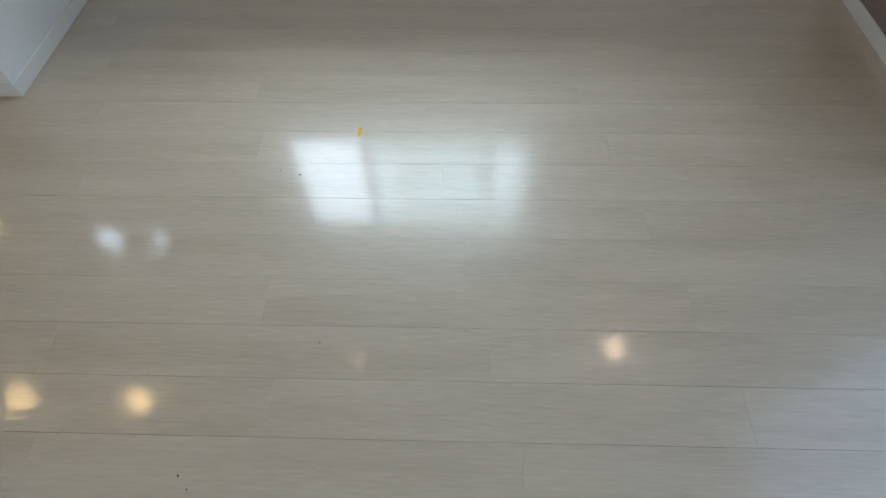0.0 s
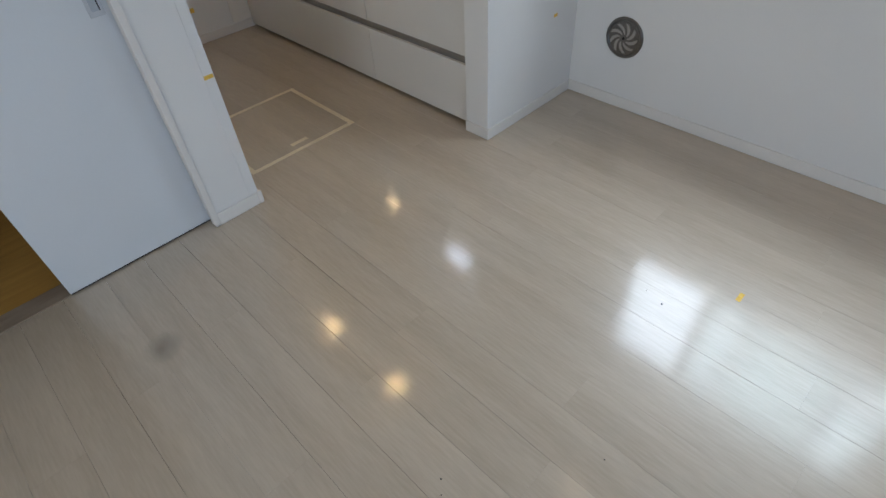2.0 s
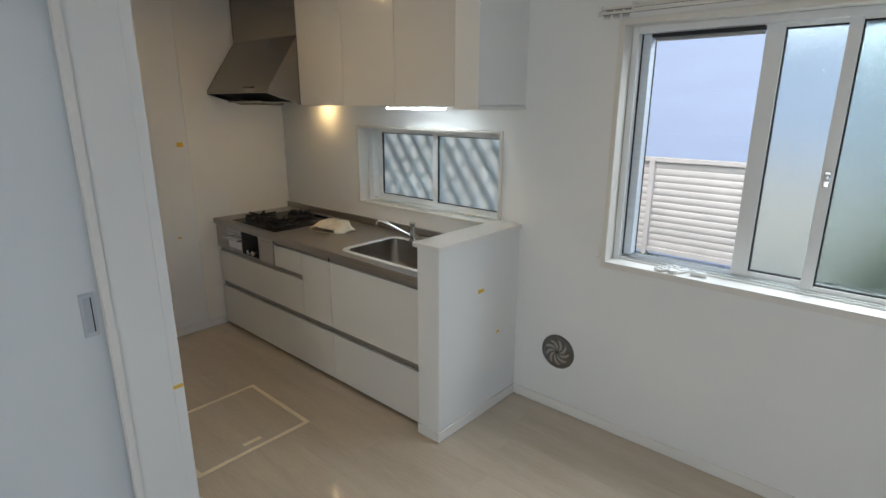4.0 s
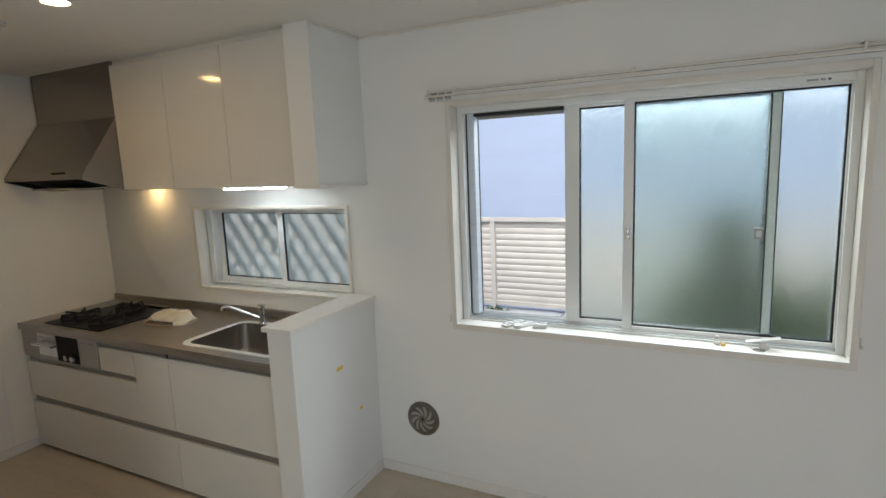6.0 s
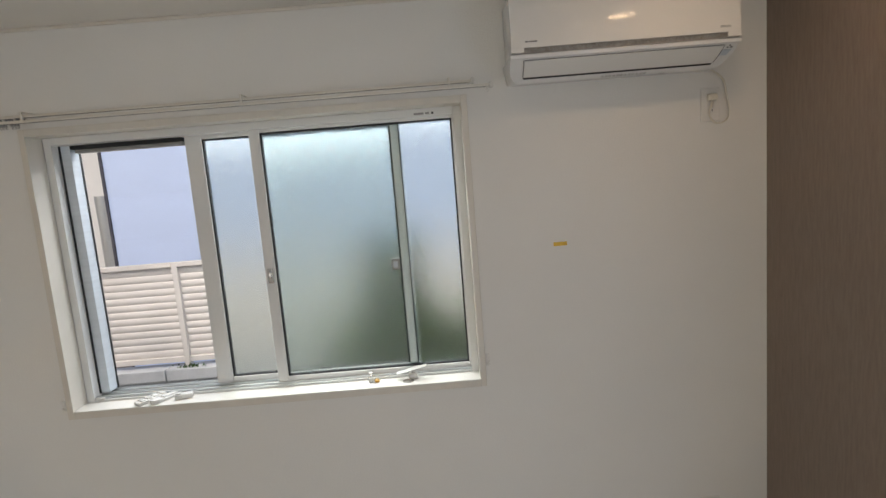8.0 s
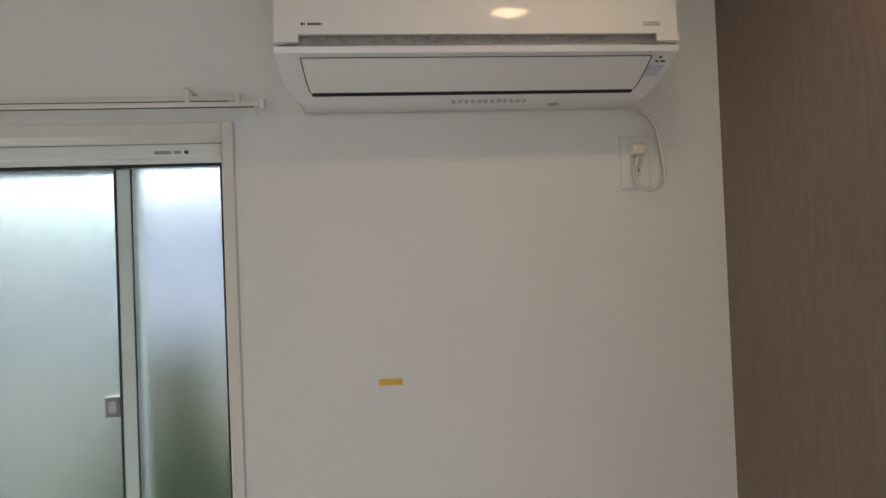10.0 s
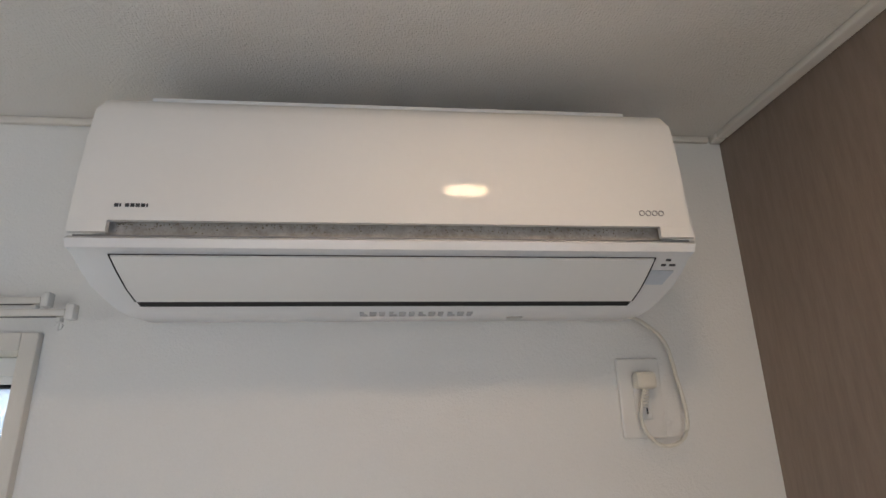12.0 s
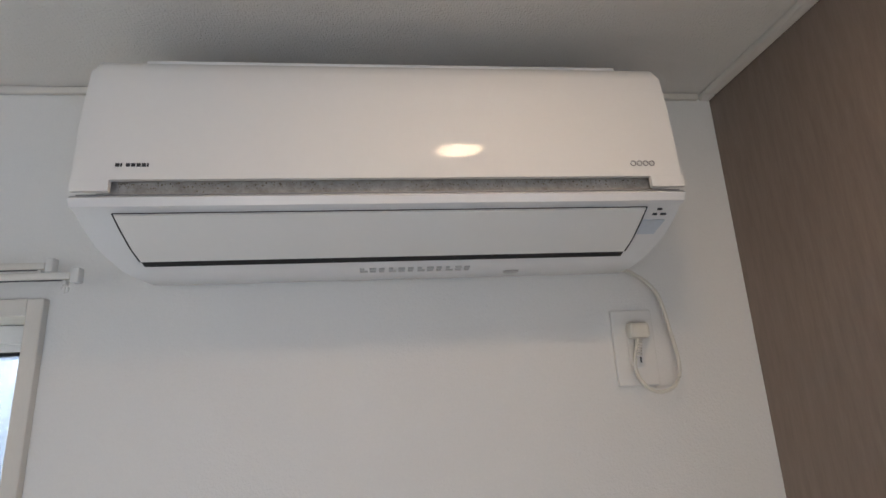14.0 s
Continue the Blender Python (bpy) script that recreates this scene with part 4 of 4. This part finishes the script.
rb = bmesh.new()
join_rings(rb, [round_ring(rb, -0.032, 0.075, 0.8453), round_ring(rb, -0.030, 0.074, 0.8485), round_ring(rb, -0.004, 0.056, 0.8485), round_ring(rb, 0.003, 0.05, 0.8440)])
part("rim", rb, SHEEN_STEEL, sink)
bs = bmesh.new()
rings = [round_ring(bs, ins, 0.05, z) for z, ins in ((0.8439, 0.003), (0.70, 0.010), (0.682, 0.022), (0.674, 0.05))]
join_rings(bs, rings)
bs.faces.new(rings[-1])
part("basin", bs, SHADED_STEEL, sink, smooth=45)
part("drain", lathe([(0.045, 0.0), (0.045, 0.004), (0.03, 0.002)], (-1.9, 2.12, 0.6745), n=24), CHROME, sink)
tap = thing("kitchen_faucet", (-2.055, 2.325, 0.8455), "chrome single-lever kitchen faucet", "faucet")
part("body", lathe([(0.026, 0), (0.026, 0.006), (0.019, 0.010), (0.018, 0.075), (0.020, 0.078), (0.020, 0.100), (0.012, 0.106)], (-2.055, 2.325, 0.8455), n=24), CHROME, tap)
part("spout", tube(smooth_line([(-2.062, 2.318, 0.880), (-2.105, 2.294, 0.902), (-2.16, 2.262, 0.932), (-2.215, 2.23, 0.958), (-2.245, 2.212, 0.958), (-2.252, 2.208, 0.944)], 5), 0.0095, 12), CHROME, tap)
part("lever", box(-2.078, -2.038, 2.310, 2.340, 0.952, 0.962, 0.004), CHROME, tap)
part("nozzle", lathe([(0.011, 0), (0.012, 0.016)], (-2.2525, 2.2077, 0.930), n=16), CHROME, tap)
tap.location += Vector((-0.012, -0.028, 0))


def front(parent, x0, x1, z0, z1, name, mat_=None):
    return part(name, box(x0 + 0.0012, x1 - 0.0012, FY, FY + 0.018, z0, z1, 0.0015), mat_ or BASE_WHITE, parent)


def handle_rail(parent, x0, x1, z0, z1):
    part("handle_rail", prism_x([(FY + 0.004, z1 - 0.002), (FY + 0.004, z1), (FY + 0.0245, z1), (FY + 0.0245, z0), (FY + 0.020, z0), (FY + 0.022, z1 - 0.012)], x0, x1), RAIL_ALU, parent)


sc = thing("stove_cabinet", (-2.96, 2.1, 0), "white kitchen base cabinet under the gas stove with grey handle grooves", "cabinet", "kitchen base cabinets")
part("body", box(-3.655, -2.2705, FY + 0.025, 2.435, 0.045, 0.8105), CARCASS, sc)
part("plinth", box(-3.655, -2.2705, FY + 0.045, FY + 0.06, 0.0008, 0.045), DARK, sc)
front(sc, -3.652, -2.270, 0.020, 0.319, "lower_drawer")
front(sc, -3.652, -2.556, 0.362, 0.596, "upper_drawer")
front(sc, -2.556, -2.270, 0.362, 0.774, "pull_out_front")
front(sc, -2.868, -2.556, 0.632, 0.774, "filler_panel")
handle_rail(sc, -3.652, -2.271, 0.3195, 0.3615)
handle_rail(sc, -3.652, -2.5565, 0.5965, 0.6315)
handle_rail(sc, -2.868, -2.271, 0.7745, 0.8075)
part("side_filler", box(-3.652, -3.478, FY - 0.004, FY + 0.018, 0.632, 0.806, 0.001), STEEL, sc, "steel filler beside the grill")
kc = thing("sink_cabinet", (-1.89, 2.1, 0), "white kitchen base cabinet under the sink with grey handle grooves", "cabinet", "kitchen base cabinets")
part("body", box(-2.2695, -1.5135, FY + 0.025, 2.435, 0.045, 0.66), CARCASS, kc)
part("plinth", box(-2.2695, -1.5135, FY + 0.045, FY + 0.06, 0.0008, 0.045), DARK, kc)
front(kc, -2.2688, -1.514, 0.020, 0.319, "lower_drawer")
front(kc, -2.2688, -1.514, 0.362, 0.774, "upper_drawer")
handle_rail(kc, -2.269, -1.514, 0.3195, 0.3615)
handle_rail(kc, -2.269, -1.514, 0.7745, 0.8075)
for x in (-2.2705,):
    part("joint_clip", box(x - 0.004, x + 0.004, FY - 0.001, FY + 0.003, 0.776, 0.800), DARK, kc)

stove = thing("gas_stove", (-3.21, 2.09, 0.845), "black built-in gas stove with three iron grates", "gas stove")
part("top_plate", box(-3.462, -2.900, 1.838, 2.345, 0.8453, 0.852, 0.003), BLACK, stove)
for gx, gy2, gr in ((-3.318, 1.985, 0.105), (-3.040, 1.985, 0.105), (-3.18, 2.22, 0.082)):
    part("burner", lathe([(0.050, 0), (0.050, 0.008), (0.042, 0.018), (0.030, 0.021)], (gx, gy2, 0.8522), n=24), IRON, stove)
    g = bmesh.new()
    tube([(gx + gr * math.cos(a), gy2 + gr * math.sin(a), 0.866) for a in [2 * math.pi * k / 20 for k in range(21)]], 0.008, 6, g)
    for k in range(6):
        a = math.pi * k / 3 + 0.3
        u, v = math.cos(a), math.sin(a)
        tube([(gx + gr * u, gy2 + gr * v, 0.8525), (gx + gr * u, gy2 + gr * v, 0.893), (gx + 0.03 * u, gy2 + 0.03 * v, 0.886)], 0.0080, 6, g)
    part("grate", g, IRON, stove, "black iron pan grate")
part("vent_grille", box(-3.45, -2.925, 2.325, 2.343, 0.8522, 0.860, 0.002), BLACK, stove)
grill = part("grill_front", box(-3.476, -2.870, FY - 0.006, FY + 0.020, 0.634, 0.806, 0.002), GRILL_STEEL, stove, "steel grill front with a black window")
part("control_strip", box(-3.466, -3.285, FY - 0.010, FY - 0.0065, 0.742, 0.798, 0.001), SINK_STEEL, grill)
part("grill_window", box(-3.458, -3.285, FY - 0.0095, FY - 0.0065, 0.660, 0.728, 0.004), SHEEN_STEEL, grill)
part("knob_bay", box(-3.272, -3.050, FY - 0.0085, FY - 0.0065, 0.640, 0.800, 0.001), BLACK, grill)
part("grill_handle", tube([(-3.462, FY - 0.0068, 0.735), (-3.462, FY - 0.045, 0.735), (-3.262, FY - 0.045, 0.735), (-3.262, FY - 0.0090, 0.735)], 0.007, 8), CHROME, grill)
part("knob", lathe([(0.018, 0.0), (0.017, -0.022), (0.012, -0.024)], (-3.16, FY - 0.0087, 0.675), "y", 20), SINK_STEEL, grill)
part("knob", lathe([(0.018, 0.0), (0.017, -0.022), (0.012, -0.024)], (-3.10, FY - 0.0087, 0.675), "y", 20), SINK_STEEL, grill)
for x0, x1, z in ((-3.455, -3.39, 0.776), (-3.37, -3.31, 0.776), (-3.03, -2.97, 0.782), (-2.95, -2.90, 0.782)):
    part("print", box(x0, x1, FY - 0.0108 if x0 < -3.2 else FY - 0.0068, FY - 0.0101 if x0 < -3.2 else FY - 0.0061, z - 0.004, z + 0.004), INK_GREY, grill)

# crumpled cloth on the worktop
cl = bmesh.new()
NU, NW = 30, 28
rows_ = []
for i in range(NU + 1):
    u = i / NU - 0.5
    high = 0.060 * (1 - 0.75 * abs(2 * u) ** 3) * (1 - 0.25 * max(0, u))
    wide = 1 - 0.45 * (2 * u) ** 2
    edge = min(1, max(0, (abs(u + 0.08) - 0.12) / 0.28))
    line = []
    for j in range(NW + 1):
        q = j / NW
        if q < 0.4:
            y, z = -0.085 + 0.15 * q / 0.4, 0.001
        elif q < 0.58:
            k = (q - 0.4) / 0.18
            y, z = 0.065 + 0.022 * math.sin(math.pi * k), 0.001 + high * (1 - math.cos(math.pi * k)) / 2
        else:
            k = (q - 0.58) / 0.42
            y, z = 0.065 - 0.15 * k, 0.001 + high * (1 + 0.18 * math.sin(math.pi * k) - k * k * (0.42 + 0.56 * edge))
        n1 = noise.noise(Vector((u * 6, q * 5, 1.7)))
        n2 = noise.noise(Vector((u * 15, q * 11, 4.2)))
        lift = 1.0 if q > 0.45 else 0.0
        line.append(cl.verts.new((-2.668 + u * 0.31 + 0.022 * n1 * lift, 2.135 + 0.06 * u + y * wide + 0.016 * n1 + 0.008 * n2,
                                  0.8468 + max(0.0005, z + lift * (0.012 * n1 + 0.009 * n2) * min(1, z / 0.02)))))
    rows_.append(line)
for i in range(NU):
    for j in range(NW):
        cl.faces.new((rows_[i][j], rows_[i + 1][j], rows_[i + 1][j + 1], rows_[i][j + 1]))
ob = solid("crumpled_cloth", cl, CLOTH, "crumpled beige cloth bundle on the worktop", "cloth", smooth=60)
sm = ob.modifiers.new("thickness", "SOLIDIFY")
sm.thickness, sm.offset = 0.0025, 1

# wall cabinets
CX, CW = -1.5135, 0.4405
first = thing("wall_cabinet", (CX - CW / 2, 2.25, 1.662), "glossy white wall cabinet over the sink", "cabinet", "wall cabinets")
part("body", box(CX - CW + 0.001, CX - 0.001, 2.080, 2.438, 1.664, 2.372), BASE_WHITE, first)
part("door", box(CX - CW + 0.0015, CX - 0.0015, 2.060, 2.0795, 1.660, 2.372, 0.0015), GLOSS_WHITE, first)
part("ceiling_filler", box(CX - CW + 0.001, CX - 0.001, 2.085, 2.10, 2.3725, CEIL - 0.0005), BASE_WHITE, first)
for k in (1, 2):
    copy_thing(first, Matrix.Translation((CX - CW / 2 - CW * k, 2.25, 1.662)))
strip = thing("under_cabinet_light", (-1.95, 2.2, 1.66), "slim glowing strip light under the wall cabinet", "strip light")
part("housing", box(-2.165, -1.730, 2.185, 2.235, 1.650, 1.6595, 0.002), PLATE, strip)
part("lens", box(-2.158, -1.737, 2.183, 2.230, 1.6425, 1.6498, 0.002), STRIP_GLOW, strip, "glowing white lens")
HX0, HX1 = -3.640, -2.836
hood = thing("range_hood", (-3.27, 2.2, 1.67), "brown-grey stainless range hood over the stove", "range hood")
for x in (HX0, HX1 - 0.012):
    part("side_panel", prism_x([(2.066, 2.3995), (2.066, 2.088), (1.834, 1.758), (1.834, 1.732), (2.075, 1.661), (2.4385, 1.661), (2.4385, 2.3995)], x, x + 0.012), HOOD_STEEL, hood)
part("duct_cover", box(HX0 + 0.0125, HX1 - 0.0125, 2.0665, 2.078, 2.088, 2.3992, 0.001), HOOD_STEEL, hood)
part("canopy", prism_x([(2.0665, 2.0878), (1.8345, 1.758), (1.8345, 1.735), (1.846, 1.735), (1.846, 1.756), (2.078, 2.0860)], HX0 + 0.0125, HX1 - 0.0125), HOOD_STEEL, hood, smooth=0)
part("filter", prism_x([(1.8475, 1.752), (2.075, 1.690), (2.437, 1.690), (2.437, 1.700), (2.075, 1.700), (1.8475, 1.762)], HX0 + 0.013, HX1 - 0.013), DARK, hood, "dark grease filter")
part("switch_panel", box(-3.14, -3.02, 1.8395, 1.8455, 1.764, 1.778), DARK, hood)
part("baffle", box(HX0 + 0.10, HX1 - 0.25, 1.93, 2.30, 1.676, 1.689, 0.003), HOOD_STEEL, hood)
part("lamp", lathe([(0.036, 0), (0.036, -0.004)], (-3.06, 2.350, 1.6895), n=20), HOOD_GLOW, hood, "glowing warm hood lamp")

# ---- floor ----
floor = solid("floor", box(-3.80, 2.10, -2.56, W + 0.19, -0.12, -0.0125), JOINT, "whitewashed oak plank floor with a glossy finish", "floor", kind="structure")
PW, PL = 0.1515, 1.212
hx0, hx1, hy0, hy1 = -2.612, -2.016, 0.828, 1.438


def plank_mesh(length, width):
    """A thin plank about its own centre with eased upper edges."""
    h, g, c = 0.012, 0.00010, 0.00022
    a, b = length / 2 - 0.00005, width / 2 - g
    vs = [(sx * a, sy * b, -h) for sx, sy in ((-1, -1), (1, -1), (1, 1), (-1, 1))]
    vs += [(sx * a, sy * b, -c) for sx, sy in ((-1, -1), (1, -1), (1, 1), (-1, 1))]
    vs += [(sx * (a - 0.0002), sy * (b - c), 0) for sx, sy in ((-1, -1), (1, -1), (1, 1), (-1, 1))]
    fs = [(0, 1, 5, 4), (1, 2, 6, 5), (2, 3, 7, 6), (3, 0, 4, 7), (4, 5, 9, 8), (5, 6, 10, 9), (6, 7, 11, 10), (7, 4, 8, 11), (8, 9, 10, 11), (3, 2, 1, 0)]
    me = bpy.data.meshes.new("plank")
    me.from_pydata(vs, [], fs)
    me.materials.append(OAK)
    return me


plank_made = {}


def lay(x0, x1, y0, y1):
    if x1 - x0 < 0.03 or y1 - y0 < 0.02:
        return
    key = (round(x1 - x0, 3), round(y1 - y0, 3))
    if key not in plank_made:
        plank_made[key] = plank_mesh(*key)
    ob = new("plank", plank_made[key])
    ob.parent = floor
    ob.location = ((x0 + x1) / 2, (y0 + y1) / 2, 0)
    ob.rotation_euler = (radians(0.32 if abs(y0 - 1.4325) < 0.02 else random.gauss(0, 0.022)), radians(random.gauss(0, 0.010)), 0)


def spans(y0, y1):
    """Free stretches of x along a row: living room, and the kitchen where the row reaches it."""
    if y1 > 0.7475:
        return [(-3.6615, E)]
    return [(-1.8645 if -0.92 < y0 and y1 < 0.545 else -1.8, E)]


row = 0
y = 1.584 - PW * 27
while y < W:
    ya, yb = max(y, -2.395), min(y + PW, W)
    if yb - ya > 0.01:
        for xa, xb in spans(ya, yb):
            shift = (row * 0.47) % 1.0 * PL
            x = 0.552 - 6 * PL + shift
            while x < xb:
                a, b = max(x, xa), min(x + PL, xb)
                if b - a > 0.02:
                    pieces = [(a, b, ya, yb)]
                    if b > hx0 and a < hx1 and yb > hy0 and ya < hy1:
                        pieces = [(a, min(b, hx0), ya, yb), (max(a, hx1), b, ya, yb)]
                        ca, cb = max(a, hx0 + 0.024), min(b, hx1 - 0.024)
                        da, db = max(ya, hy0 + 0.024), min(yb, hy1 - 0.024)
                        pieces.append((ca, cb, da, db))
                        mid = (max(a, hx0), min(b, hx1))
                        if ya < hy0:
                            pieces.append((*mid, ya, hy0))
                        if yb > hy1:
                            pieces.append((*mid, hy1, yb))
                    for p in pieces:
                        lay(*p)
                x += PL
    y += PW
    row += 1
hatch = thing("floor_hatch", (-2.325, 1.131, 0), "square underfloor storage hatch with pale edging", "floor hatch")
hb = box(hx0 + 0.0005, hx0 + 0.023, hy0 + 0.0005, hy1 - 0.0005, -0.012, 0.0012, 0.0006)
box(hx1 - 0.023, hx1 - 0.0005, hy0 + 0.0005, hy1 - 0.0005, -0.012, 0.0012, 0.0006, hb)
box(hx0 + 0.023, hx1 - 0.023, hy0 + 0.0005, hy0 + 0.023, -0.012, 0.0012, 0.0006, hb)
box(hx0 + 0.023, hx1 - 0.023, hy1 - 0.023, hy1 - 0.0005, -0.012, 0.0012, 0.0006, hb)
part("edging", hb, HATCH, hatch)
part("lift_handle", box(-2.100, -2.076, 1.088, 1.184, 0.0006, 0.0030, 0.001), HATCH, hatch)
for x, y, r in ((-0.230, 1.380, 0.004), (-0.071, 0.777, 0.0022), (0.165, 0.374, 0.0025), (-0.30, 1.40, 0.002), (-0.36, 0.43, 0.003), (-0.33, 0.40, 0.002), (0.33, 0.82, 0.0016)):
    solid("floor_speck", lathe([(r, 0.0005), (r * 0.6, 0.0013)], (x, y, 0), n=8), INK, "tiny dark dirt speck on the floor", "dirt", "floor specks")
smudge = surface("dull grey smudge", (0.17, 0.15, 0.125), 0.5, vary=0.2, size=30)
sn, sl = smudge.node_tree.nodes, smudge.node_tree.links
geo, gap_, nz, mr = sn.new("ShaderNodeTexCoord"), sn.new("ShaderNodeVectorMath"), sn.new("ShaderNodeTexNoise"), sn.new("ShaderNodeMapRange")
gap_.operation = "LENGTH"
nz.inputs["Scale"].default_value = 28.0
sl.new(geo.outputs["Object"], gap_.inputs[0])
sl.new(geo.outputs["Object"], nz.inputs["Vector"])
mr.inputs["From Min"].default_value, mr.inputs["From Max"].default_value = 0.0, 0.075
mr.inputs["To Min"].default_value, mr.inputs["To Max"].default_value = 0.28, 0.0
sl.new(gap_.outputs["Value"], mr.inputs["Value"])
mu = sn.new("ShaderNodeMath")
mu.operation, mu.use_clamp = "MULTIPLY", True
sl.new(mr.outputs[0], mu.inputs[0])
sl.new(nz.outputs[0], mu.inputs[1])
sl.new(mu.outputs[0], sn["Principled BSDF"].inputs["Alpha"])
st = solid("floor_smudge", lathe([(0.085, 0.0), (0.08, 0.0004)], (0, 0, 0), n=24), smudge, "dull grey smudge on the plank floor", "stain", kind="stuff")
st.location = (-1.362, 0.092, 0.0012)
